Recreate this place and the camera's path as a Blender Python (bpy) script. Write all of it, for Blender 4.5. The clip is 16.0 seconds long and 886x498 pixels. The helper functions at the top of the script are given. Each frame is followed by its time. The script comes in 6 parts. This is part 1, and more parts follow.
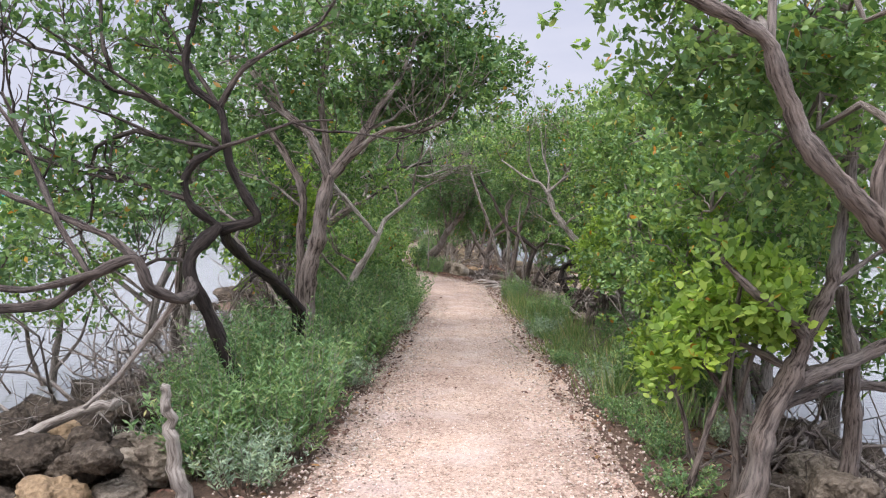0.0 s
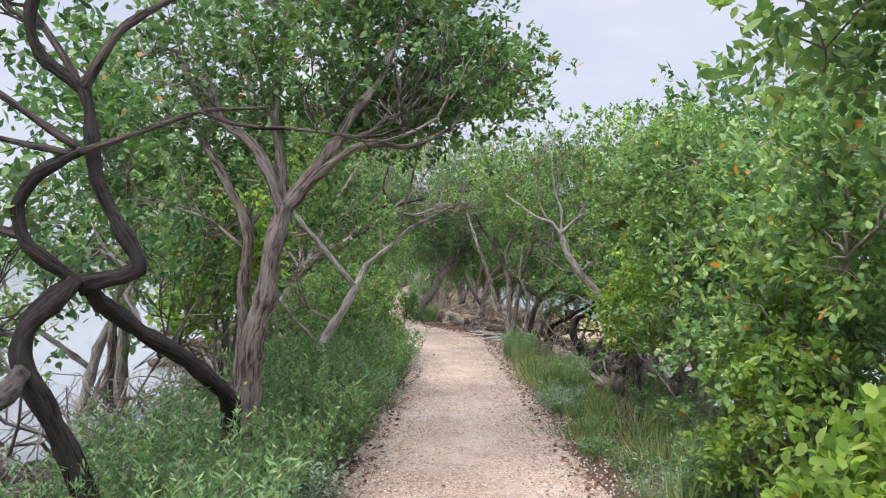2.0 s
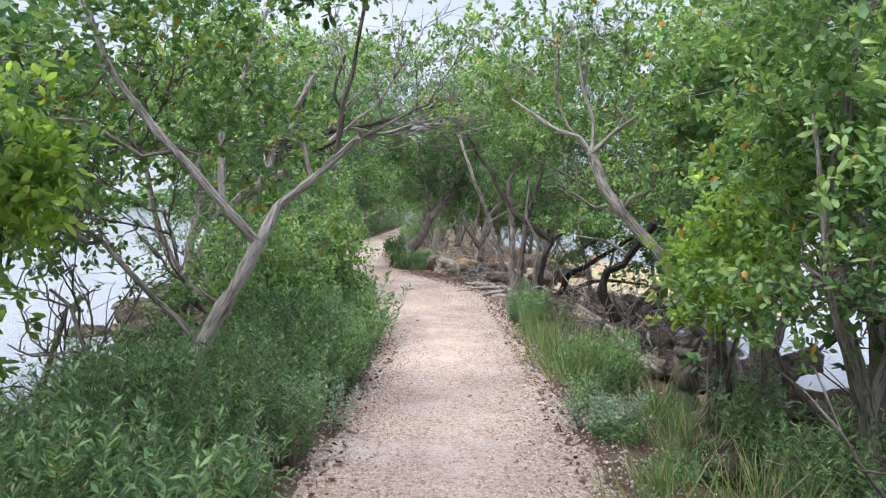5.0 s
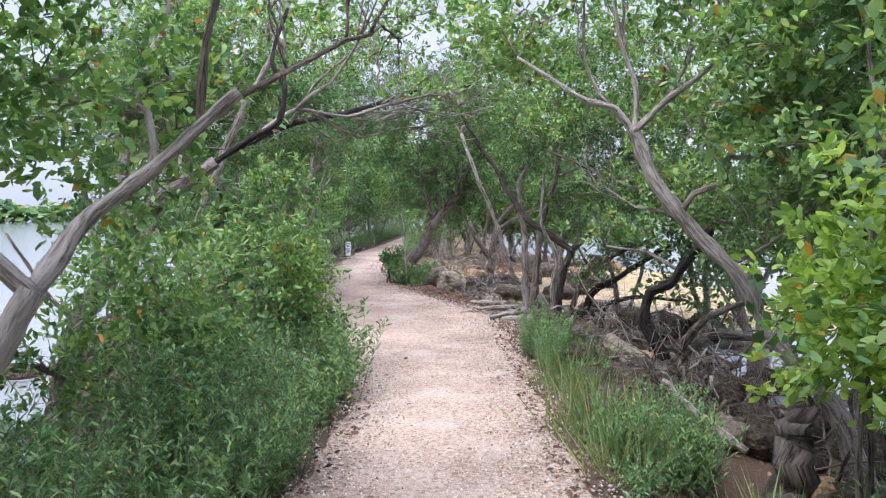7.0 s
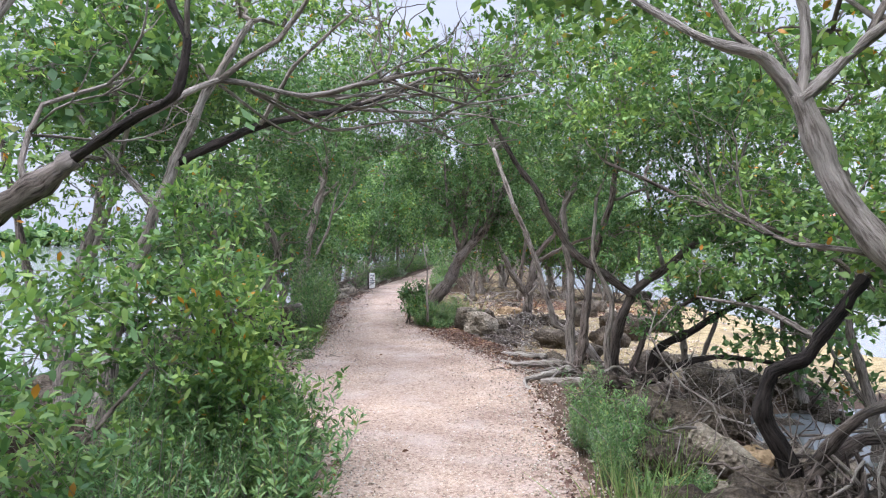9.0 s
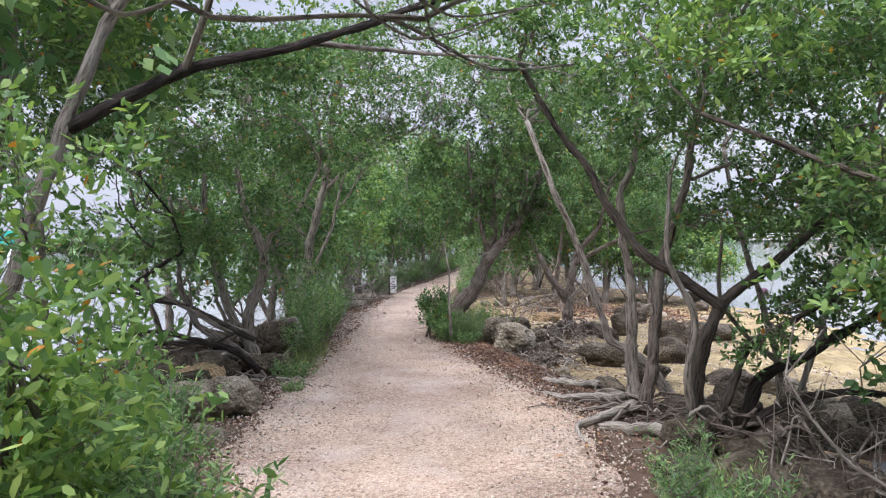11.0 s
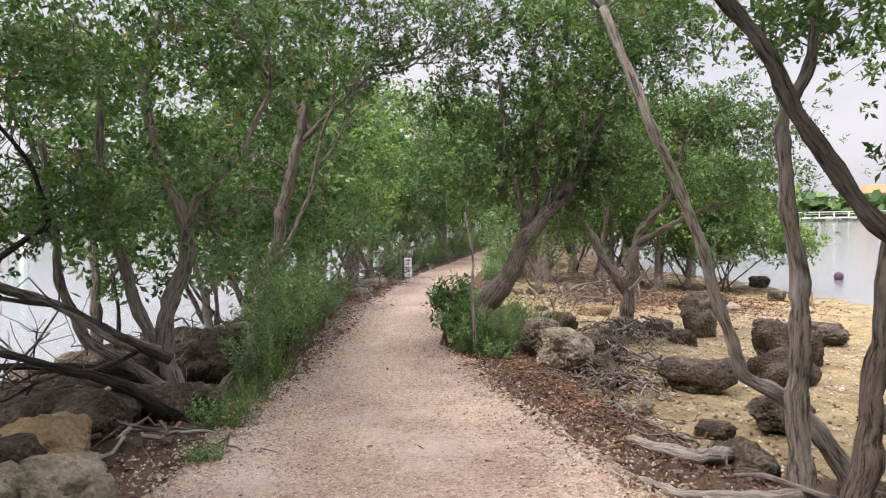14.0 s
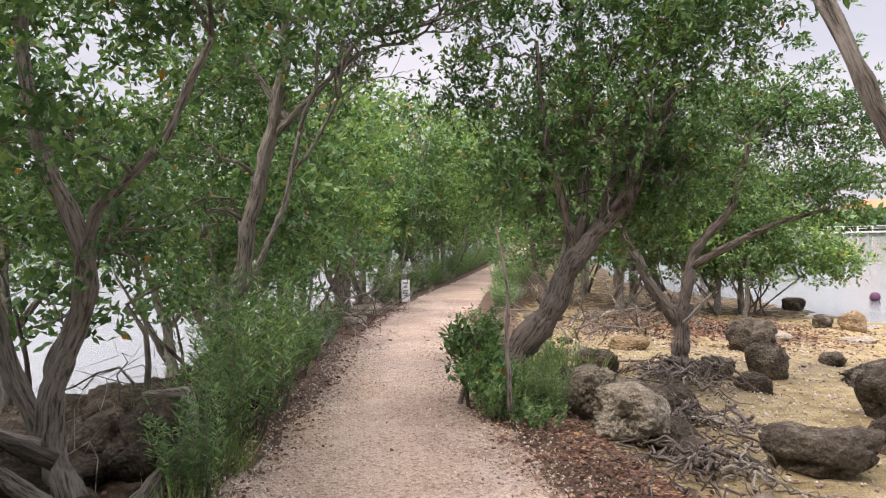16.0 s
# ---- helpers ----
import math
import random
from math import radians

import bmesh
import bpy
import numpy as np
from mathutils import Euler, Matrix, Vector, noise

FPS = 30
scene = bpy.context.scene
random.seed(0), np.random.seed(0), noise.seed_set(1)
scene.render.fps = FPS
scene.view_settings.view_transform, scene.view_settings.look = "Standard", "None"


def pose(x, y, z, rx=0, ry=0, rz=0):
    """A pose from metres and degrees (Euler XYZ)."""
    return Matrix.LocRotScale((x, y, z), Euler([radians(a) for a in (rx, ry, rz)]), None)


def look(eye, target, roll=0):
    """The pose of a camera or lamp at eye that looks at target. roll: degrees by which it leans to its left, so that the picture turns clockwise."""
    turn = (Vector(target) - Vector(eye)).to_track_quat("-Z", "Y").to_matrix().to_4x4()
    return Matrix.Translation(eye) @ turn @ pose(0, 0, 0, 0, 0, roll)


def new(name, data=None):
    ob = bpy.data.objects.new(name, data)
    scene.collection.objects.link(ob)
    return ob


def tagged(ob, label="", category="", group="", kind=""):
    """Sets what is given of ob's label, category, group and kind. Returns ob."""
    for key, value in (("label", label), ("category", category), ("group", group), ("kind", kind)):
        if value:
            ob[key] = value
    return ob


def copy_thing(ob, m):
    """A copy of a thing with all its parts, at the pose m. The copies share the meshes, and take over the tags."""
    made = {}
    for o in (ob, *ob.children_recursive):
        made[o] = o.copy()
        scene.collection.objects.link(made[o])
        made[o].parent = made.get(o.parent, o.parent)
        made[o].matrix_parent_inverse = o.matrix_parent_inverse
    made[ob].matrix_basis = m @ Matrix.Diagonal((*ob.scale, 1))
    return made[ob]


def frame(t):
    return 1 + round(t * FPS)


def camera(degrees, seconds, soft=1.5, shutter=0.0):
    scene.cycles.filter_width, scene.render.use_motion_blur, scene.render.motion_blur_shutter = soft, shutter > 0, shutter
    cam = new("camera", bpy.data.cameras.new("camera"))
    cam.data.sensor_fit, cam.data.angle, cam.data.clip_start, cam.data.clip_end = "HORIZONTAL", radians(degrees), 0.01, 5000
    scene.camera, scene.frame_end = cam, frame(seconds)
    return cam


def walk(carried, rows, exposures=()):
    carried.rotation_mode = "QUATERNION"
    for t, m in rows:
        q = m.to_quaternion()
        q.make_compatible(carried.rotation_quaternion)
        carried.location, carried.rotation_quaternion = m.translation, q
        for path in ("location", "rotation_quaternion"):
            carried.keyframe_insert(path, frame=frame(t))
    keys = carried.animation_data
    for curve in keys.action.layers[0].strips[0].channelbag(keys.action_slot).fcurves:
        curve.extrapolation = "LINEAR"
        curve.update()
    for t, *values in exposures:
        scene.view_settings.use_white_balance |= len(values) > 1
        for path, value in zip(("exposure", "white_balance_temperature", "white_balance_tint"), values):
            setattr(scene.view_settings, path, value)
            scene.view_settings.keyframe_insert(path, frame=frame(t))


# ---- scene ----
cam = camera(62.4, 16.0, 1.15)
METRES, EYE, TILT, LEAN, TURN = 16.2, 1.5, -2.1, -1.5, 0.0
ROWS = [
    (0.0, 0.0, 0.0, 0.0, -0.0, 0.0, 0.0),
    (0.5, 0.0, 0.0234, 0.0033, 0.66, 1.62, -0.33),
    (1.0, -0.0021, 0.0512, 0.0045, -0.22, 2.1, 0.34),
    (1.5, -0.0012, 0.0807, 0.0046, -0.84, 1.9, 0.47),
    (2.0, -0.0019, 0.1107, 0.0062, -0.66, 3.39, -0.1),
    (2.5, -0.0023, 0.1436, 0.0072, -1.3, 4.06, 1.0),
    (3.0, -0.0022, 0.1754, 0.0075, -1.15, 2.24, 1.36),
    (3.5, -0.0004, 0.2081, 0.0083, -1.33, 1.03, 1.4),
    (4.0, 0.0035, 0.2379, 0.0106, -0.88, -0.29, 0.66),
    (6.5, 0.0228, 0.3883, 0.0149, -0.01, -1.7, 2.13),
    (7.0, 0.0264, 0.4206, 0.0161, 0.32, -0.91, 2.36),
    (7.5, 0.0306, 0.453, 0.0176, 1.15, -0.5, 2.16),
    (8.0, 0.0314, 0.4864, 0.0193, 1.83, -0.46, 2.77),
    (8.5, 0.0346, 0.5186, 0.0204, 2.84, -0.16, 2.14),
    (9.0, 0.0344, 0.5529, 0.0217, 3.21, 1.46, 1.54),
    (11.5, 0.0326, 0.7115, 0.0241, 6.91, 1.62, 2.58),
    (12.0, 0.0318, 0.745, 0.0233, 8.47, 1.92, 1.85),
    (12.5, 0.0284, 0.777, 0.0243, 7.76, 2.72, 1.33),
    (13.0, 0.0263, 0.8089, 0.0263, 7.75, 3.27, 1.27),
    (13.5, 0.0206, 0.841, 0.027, 7.54, 1.41, 2.15),
    (14.0, 0.0163, 0.8716, 0.0269, 7.58, -0.06, 2.28),
    (14.5, 0.0106, 0.9044, 0.0279, 8.55, 0.69, 1.47),
    (15.0, 0.0036, 0.9352, 0.0288, 8.43, 0.27, 1.75),
    (15.5, -0.0045, 0.964, 0.0303, 7.65, -0.09, 1.98),
    (16.0, -0.0142, 0.9915, 0.0329, 6.87, 1.22, 2.54),
]
walk(cam, [(t, pose(0, 0, EYE, TILT, LEAN, TURN) @ pose(METRES * x, METRES * y, METRES * z, 90 + pitch, roll, yaw)) for t, x, y, z, yaw, pitch, roll in ROWS],
     [(0.0, 1.12, 6400, 20), (3.5, 1.34, 6150, 13), (7.0, 1.42, 5900, 20), (9.0, 1.38, 5950, 18), (11.5, 1.2, 6300, 18), (14.0, 1.2, 6900, 20), (16.0, 1.24, 6950, 21)])

# ---- world, sun, exposure ----
world = bpy.data.worlds.new("world")
scene.world = world
world.use_nodes = True
wn, wl = world.node_tree.nodes, world.node_tree.links
bg = wn["Background"]
sky = wn.new("ShaderNodeTexSky")
sky.sky_type, sky.sun_disc = "NISHITA", False
sky.sun_elevation, sky.sun_rotation = radians(58), radians(215)
sky.air_density, sky.dust_density, sky.ozone_density = 1.0, 3.0, 1.0
# thin overcast: an uneven grey-white cloud deck over most of the sky
wtc = wn.new("ShaderNodeTexCoord")
wmap = wn.new("ShaderNodeMapping")
wmap.inputs["Scale"].default_value = (1.2, 1.2, 4.0)
wnoise = wn.new("ShaderNodeTexNoise")
wnoise.inputs["Scale"].default_value, wnoise.inputs["Detail"].default_value = 1.6, 6
wramp = wn.new("ShaderNodeValToRGB")
wramp.color_ramp.elements[0].position, wramp.color_ramp.elements[0].color = 0.35, (2.65, 2.92, 3.45, 1)
wramp.color_ramp.elements[1].position, wramp.color_ramp.elements[1].color = 0.62, (3.75, 3.9, 4.15, 1)
wmix = wn.new("ShaderNodeMix")
wmix.data_type = "RGBA"
wmix.inputs["Factor"].default_value = 0.9
wl.new(wtc.outputs["Generated"], wmap.inputs["Vector"])
wl.new(wmap.outputs["Vector"], wnoise.inputs["Vector"])
wl.new(wnoise.outputs["Fac"], wramp.inputs["Fac"])
wl.new(sky.outputs["Color"], wmix.inputs["A"])
wl.new(wramp.outputs["Color"], wmix.inputs["B"])
# an overcast sky is about twice as bright overhead as at the horizon
wsep = wn.new("ShaderNodeSeparateXYZ")
wgrad = wn.new("ShaderNodeMapRange")
wgrad.inputs["From Min"].default_value, wgrad.inputs["From Max"].default_value = 0.36, 0.95
wgrad.inputs["To Min"].default_value, wgrad.inputs["To Max"].default_value = 1.0, 4.8
wscale = wn.new("ShaderNodeVectorMath")
wscale.operation = "SCALE"
wl.new(wtc.outputs["Generated"], wsep.inputs[0])
wl.new(wsep.outputs["Z"], wgrad.inputs["Value"])
wl.new(wmix.outputs["Result"], wscale.inputs[0])
wl.new(wgrad.outputs["Result"], wscale.inputs["Scale"])
wl.new(wscale.outputs["Vector"], bg.inputs["Color"])
bg.inputs["Strength"].default_value = 0.10

sun = new("sun", bpy.data.lights.new("sun", "SUN"))
sun.data.energy, sun.data.angle, sun.data.color = 1.5, radians(40), (1.0, 0.95, 0.88)
sun.matrix_world = look((0, 0, 30), (Vector((0, 0, 30)) - Vector((-0.45, -0.5, 1.0)) * 10))

# ---- materials ----


def mat(name, rough=0.8, spec=0.3):
    m = bpy.data.materials.new(name)
    m.use_nodes = True
    b = m.node_tree.nodes["Principled BSDF"]
    b.inputs["Roughness"].default_value = rough
    b.inputs["Specular IOR Level"].default_value = spec
    return m, m.node_tree.nodes, m.node_tree.links, b


def ramp(nodes, stops):
    r = nodes.new("ShaderNodeValToRGB")
    e = r.color_ramp.elements
    e[0].position, e[0].color = stops[0][0], (*stops[0][1], 1)
    e[1].position, e[1].color = stops[-1][0], (*stops[-1][1], 1)
    for p, c in stops[1:-1]:
        k = e.new(p)
        k.color = (*c, 1)
    return r


def tex(nodes, links, scale, detail=5, stretch=None, coord="Object", kind="ShaderNodeTexNoise", rough=0.55):
    tc = nodes.new("ShaderNodeTexCoord")
    n = nodes.new(kind)
    n.inputs["Scale"].default_value = scale
    if kind == "ShaderNodeTexNoise":
        n.inputs["Detail"].default_value = detail
        n.inputs["Roughness"].default_value = rough
    if stretch:
        mp = nodes.new("ShaderNodeMapping")
        mp.inputs["Scale"].default_value = stretch
        links.new(tc.outputs[coord], mp.inputs["Vector"])
        links.new(mp.outputs["Vector"], n.inputs["Vector"])
    else:
        links.new(tc.outputs[coord], n.inputs["Vector"])
    return n


def mixc(nodes, links, fac, a, b, mode="MIX"):
    m = nodes.new("ShaderNodeMix")
    m.data_type, m.blend_type = "RGBA", mode
    for key, v in (("Factor", fac), ("A", a), ("B", b)):
        if isinstance(v, (int, float)):
            m.inputs[key].default_value = v
        elif isinstance(v, tuple):
            m.inputs[key].default_value = (*v, 1)
        else:
            links.new(v, m.inputs[key])
    return m.outputs["Result"]


def bump(nodes, links, b, height, strength=0.5, dist=0.02):
    n = nodes.new("ShaderNodeBump")
    n.inputs["Strength"].default_value, n.inputs["Distance"].default_value = strength, dist
    links.new(height, n.inputs["Height"])
    links.new(n.outputs["Normal"], b.inputs["Normal"])


def leaf_material(name, stops, see=0.35, rough=0.45):
    m, n, l, b = mat(name, rough, 0.22)
    geo = n.new("ShaderNodeNewGeometry")
    r = ramp(n, stops)
    l.new(geo.outputs["Random Per Island"], r.inputs["Fac"])
    big = tex(n, l, 1.6, 3)
    rv = ramp(n, [(0.34, (0.62, 0.66, 0.66)), (0.5, (0.95, 0.95, 0.95)), (0.66, (1.28, 1.18, 1.02))])
    l.new(big.outputs["Fac"], rv.inputs["Fac"])
    col = mixc(n, l, 1.0, r.outputs["Color"], rv.outputs["Color"], "MULTIPLY")
    l.new(col, b.inputs["Base Color"])
    tr = n.new("ShaderNodeBsdfTranslucent")
    tcol = mixc(n, l, 1.0, col, (1.25, 1.3, 0.7), "MULTIPLY")
    l.new(tcol, tr.inputs["Color"])
    mx = n.new("ShaderNodeMixShader")
    mx.inputs[0].default_value = see
    l.new(b.outputs[0], mx.inputs[1])
    l.new(tr.outputs[0], mx.inputs[2])
    l.new(mx.outputs[0], n["Material Output"].inputs[0])
    return m


LEAF = leaf_material("buttonwood_leaf", [(0, (0.078, 0.16, 0.062)), (0.35, (0.132, 0.246, 0.088)), (0.7, (0.208, 0.33, 0.114)), (0.985, (0.29, 0.405, 0.14)), (0.993, (0.5, 0.22, 0.04))])
LEAF_DARK = leaf_material("mangrove_leaf", [(0, (0.05, 0.116, 0.047)), (0.5, (0.105, 0.2, 0.08)), (0.985, (0.178, 0.28, 0.11)), (0.993, (0.42, 0.2, 0.05))], 0.3)
LEAF_LIGHT = leaf_material("young_leaf", [(0, (0.155, 0.267, 0.061)), (0.5, (0.263, 0.407, 0.086)), (0.988, (0.403, 0.534, 0.139)), (0.995, (0.5, 0.25, 0.05))], 0.5)
LEAF_SHRUB = leaf_material("shrub_leaf", [(0, (0.085, 0.175, 0.075)), (0.5, (0.165, 0.295, 0.125)), (0.93, (0.29, 0.43, 0.19)), (1, (0.45, 0.43, 0.19))], 0.3, 0.55)
LEAF_GREY = leaf_material("grey_shrub_leaf", [(0, (0.171, 0.256, 0.181)), (0.5, (0.283, 0.395, 0.277)), (1, (0.415, 0.515, 0.360))], 0.25, 0.6)
BLADE = leaf_material("grass_blade", [(0, (0.108, 0.197, 0.070)), (0.6, (0.201, 0.295, 0.104)), (0.9, (0.340, 0.351, 0.174)), (1, (0.464, 0.406, 0.217))], 0.3, 0.6)
LITTER = leaf_material("fallen_leaf", [(0, (0.075, 0.04, 0.032)), (0.4, (0.15, 0.083, 0.064)), (0.75, (0.23, 0.145, 0.11)), (0.95, (0.36, 0.26, 0.19)), (1, (0.45, 0.24, 0.08))], 0.1, 0.8)


def on_limb(nodes, links, scale, detail, along, rough):
    """Noise laid out along the limb, stretched lengthwise."""
    at_ = nodes.new("ShaderNodeAttribute")
    at_.attribute_name = "limb"
    mp = nodes.new("ShaderNodeMapping")
    mp.inputs["Scale"].default_value = (1, 1, along)
    n = nodes.new("ShaderNodeTexNoise")
    n.inputs["Scale"].default_value, n.inputs["Detail"].default_value, n.inputs["Roughness"].default_value = scale, detail, rough
    links.new(at_.outputs["Vector"], mp.inputs["Vector"])
    links.new(mp.outputs["Vector"], n.inputs["Vector"])
    return n


def bark_material(name, dark, light, lichen=(0.42, 0.42, 0.38), lich=0.35):
    m, n, l, b = mat(name, 0.9, 0.2)
    grain = on_limb(n, l, 62, 7, 0.11, 0.68)
    big = on_limb(n, l, 5, 4, 0.6, 0.55)
    fine = on_limb(n, l, 190, 3, 0.35, 0.55)
    r = ramp(n, [(0.31, tuple(0.6 * p for p in dark)), (0.4, dark), (0.49, tuple(0.45 * p + 0.55 * q for p, q in zip(dark, light))), (0.62, light)])
    l.new(grain.outputs["Fac"], r.inputs["Fac"])
    r2 = ramp(n, [(0.5, (0, 0, 0)), (0.68, (1, 1, 1))])
    l.new(big.outputs["Fac"], r2.inputs["Fac"])
    mm = n.new("ShaderNodeMath")
    mm.operation = "MULTIPLY"
    mm.inputs[1].default_value = lich
    l.new(r2.outputs["Color"], mm.inputs[0])
    l.new(mixc(n, l, mm.outputs[0], r.outputs["Color"], lichen), b.inputs["Base Color"])
    add = n.new("ShaderNodeMath")
    add.operation = "MULTIPLY_ADD"
    add.inputs[1].default_value = 0.3
    l.new(fine.outputs["Fac"], add.inputs[0])
    l.new(grain.outputs["Fac"], add.inputs[2])
    bump(n, l, b, add.outputs[0], 1.0, 0.035)
    return m


BARK = bark_material("furrowed_bark", (0.055, 0.043, 0.036), (0.28, 0.235, 0.20), (0.40, 0.375, 0.345))
BARK_GREY = bark_material("grey_bark", (0.10, 0.085, 0.072), (0.40, 0.355, 0.31), (0.54, 0.51, 0.47))
# the darkest bark: near-black brown with only a little lichen
BARK_DARK = bark_material("near_black_bark", (0.014, 0.012, 0.011), (0.062, 0.051, 0.045), (0.15, 0.13, 0.115), 0.12)
BARK_PALE = bark_material("pale_smooth_bark", (0.17, 0.15, 0.13), (0.50, 0.46, 0.42), (0.6, 0.57, 0.53))
DEADWOOD = bark_material("bleached_deadwood", (0.20, 0.17, 0.14), (0.52, 0.48, 0.42), (0.6, 0.57, 0.52), 0.4)
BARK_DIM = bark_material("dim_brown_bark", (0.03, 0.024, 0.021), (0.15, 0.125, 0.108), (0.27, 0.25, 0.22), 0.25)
TWIG = bark_material("twig_bark", (0.12, 0.10, 0.08), (0.34, 0.30, 0.26))

# gravel of the path: crushed pale limestone, pinkish, with darker damp stains
GRAVEL, n, l, b = mat("crushed_limestone_gravel", 0.95, 0.15)
fine = tex(n, l, 95, 6, rough=0.7)
cell = tex(n, l, 50, kind="ShaderNodeTexVoronoi")
big = tex(n, l, 0.8, 5)
r = ramp(n, [(0.3, (0.24, 0.185, 0.15)), (0.5, (0.43, 0.355, 0.295)), (0.7, (0.62, 0.545, 0.465))])
l.new(fine.outputs["Fac"], r.inputs["Fac"])
rc = ramp(n, [(0, (0.42, 0.36, 0.32)), (0.3, (0.85, 0.78, 0.73)), (0.6, (1.15, 1.12, 1.08)), (1, (0.74, 0.62, 0.56))])
l.new(cell.outputs["Color"], rc.inputs["Fac"])
c1 = mixc(n, l, 0.95, r.outputs["Color"], rc.outputs["Color"], "MULTIPLY")
rb = ramp(n, [(0.36, (0.76, 0.71, 0.70)), (0.5, (0.98, 0.95, 0.94)), (0.64, (1.12, 1.08, 1.04))])
l.new(big.outputs["Fac"], rb.inputs["Fac"])
worn = tex(n, l, 1.7, 4, rough=0.6)
rw = ramp(n, [(0.5, (0, 0, 0)), (0.7, (0.55, 0.55, 0.55))])
l.new(worn.outputs["Fac"], rw.inputs["Fac"])
marl = mixc(n, l, 0.25, (0.53, 0.465, 0.42), fine.outputs["Color"], "OVERLAY")
c2 = mixc(n, l, rw.outputs["Color"], c1, marl)
l.new(mixc(n, l, 1.0, c2, rb.outputs["Color"], "MULTIPLY"), b.inputs["Base Color"])
bump(n, l, b, cell.outputs["Distance"], 0.9, 0.015)

PEBBLE, n, l, b = mat("limestone_chip", 0.9, 0.2)
geo = n.new("ShaderNodeNewGeometry")
r = ramp(n, [(0, (0.19, 0.145, 0.115)), (0.25, (0.36, 0.29, 0.235)), (0.6, (0.49, 0.42, 0.355)), (0.88, (0.62, 0.56, 0.49)), (1, (0.40, 0.27, 0.21))])
l.new(geo.outputs["Random Per Island"], r.inputs["Fac"])
fine = tex(n, l, 180, 4)
l.new(mixc(n, l, 0.4, r.outputs["Color"], fine.outputs["Color"], "OVERLAY"), b.inputs["Base Color"])

# ground beside the path: dark humus and litter, turning to shelly sand where the "sand" mask says
SOIL, n, l, b = mat("humus_and_shell_sand", 0.95, 0.15)
at = n.new("ShaderNodeAttribute")
at.attribute_name = "sand"
fine = tex(n, l, 60, 6, rough=0.7)
mid = tex(n, l, 5, 5)
rs = ramp(n, [(0.3, (0.055, 0.04, 0.03)), (0.55, (0.13, 0.09, 0.065)), (0.75, (0.23, 0.16, 0.115))])
l.new(fine.outputs["Fac"], rs.inputs["Fac"])
rsa = ramp(n, [(0.3, (0.14, 0.11, 0.065)), (0.5, (0.33, 0.27, 0.15)), (0.68, (0.56, 0.48, 0.31))])
l.new(fine.outputs["Fac"], rsa.inputs["Fac"])
rmid = ramp(n, [(0.35, (0.6, 0.56, 0.47)), (0.62, (1.05, 1.02, 0.98))])
l.new(mid.outputs["Fac"], rmid.inputs["Fac"])
deb = tex(n, l, 1.1, 6, rough=0.7)
rd = ramp(n, [(0.5, (0, 0, 0)), (0.66, (0.8, 0.8, 0.8))])
l.new(deb.outputs["Fac"], rd.inputs["Fac"])
sandm = mixc(n, l, 1.0, rsa.outputs["Color"], rmid.outputs["Color"], "MULTIPLY")
sandc = mixc(n, l, rd.outputs["Color"], sandm, (0.17, 0.13, 0.09))
ma = n.new("ShaderNodeMath")
ma.operation = "ADD"
l.new(at.outputs["Fac"], ma.inputs[0])
l.new(mid.outputs["Fac"], ma.inputs[1])
rm = ramp(n, [(0.88, (0, 0, 0)), (1.08, (1, 1, 1))])
l.new(ma.outputs[0], rm.inputs["Fac"])
l.new(mixc(n, l, rm.outputs["Color"], rs.outputs["Color"], sandc), b.inputs["Base Color"])
bump(n, l, b, fine.outputs["Fac"], 0.7, 0.015)

def at_place(nodes, links, scale, detail, rough, kind="ShaderNodeTexNoise"):
    geo = nodes.new("ShaderNodeNewGeometry")
    n = nodes.new(kind)
    n.inputs["Scale"].default_value = scale
    if kind == "ShaderNodeTexNoise":
        n.inputs["Detail"].default_value, n.inputs["Roughness"].default_value = detail, rough
    links.new(geo.outputs["Position"], n.inputs["Vector"])
    return n


def rock_material(name, dark, mid_c, light):
    m, n, l, b = mat(name, 0.95, 0.15)
    fine = at_place(n, l, 34, 7, 0.72)
    big = at_place(n, l, 5, 5, 0.6)
    pits = at_place(n, l, 30, 0, 0, "ShaderNodeTexVoronoi")
    info = n.new("ShaderNodeObjectInfo")
    r = ramp(n, [(0.32, dark), (0.5, mid_c), (0.7, light)])
    mul = n.new("ShaderNodeMath")
    mul.operation = "MULTIPLY_ADD"
    mul.inputs[1].default_value = 0.5
    l.new(big.outputs["Fac"], mul.inputs[0])
    half = n.new("ShaderNodeMath")
    half.operation = "MULTIPLY"
    half.inputs[1].default_value = 0.5
    l.new(fine.outputs["Fac"], half.inputs[0])
    l.new(half.outputs[0], mul.inputs[2])
    l.new(mul.outputs[0], r.inputs["Fac"])
    rr = ramp(n, [(0, (0.7, 0.66, 0.6)), (1, (1.15, 1.12, 1.05))])
    l.new(info.outputs["Random"], rr.inputs["Fac"])
    l.new(mixc(n, l, 1.0, r.outputs["Color"], rr.outputs["Color"], "MULTIPLY"), b.inputs["Base Color"])
    add = n.new("ShaderNodeMath")
    add.operation = "ADD"
    l.new(fine.outputs["Fac"], add.inputs[0])
    l.new(pits.outputs["Distance"], add.inputs[1])
    bump(n, l, b, add.outputs[0], 1.0, 0.04)
    return m


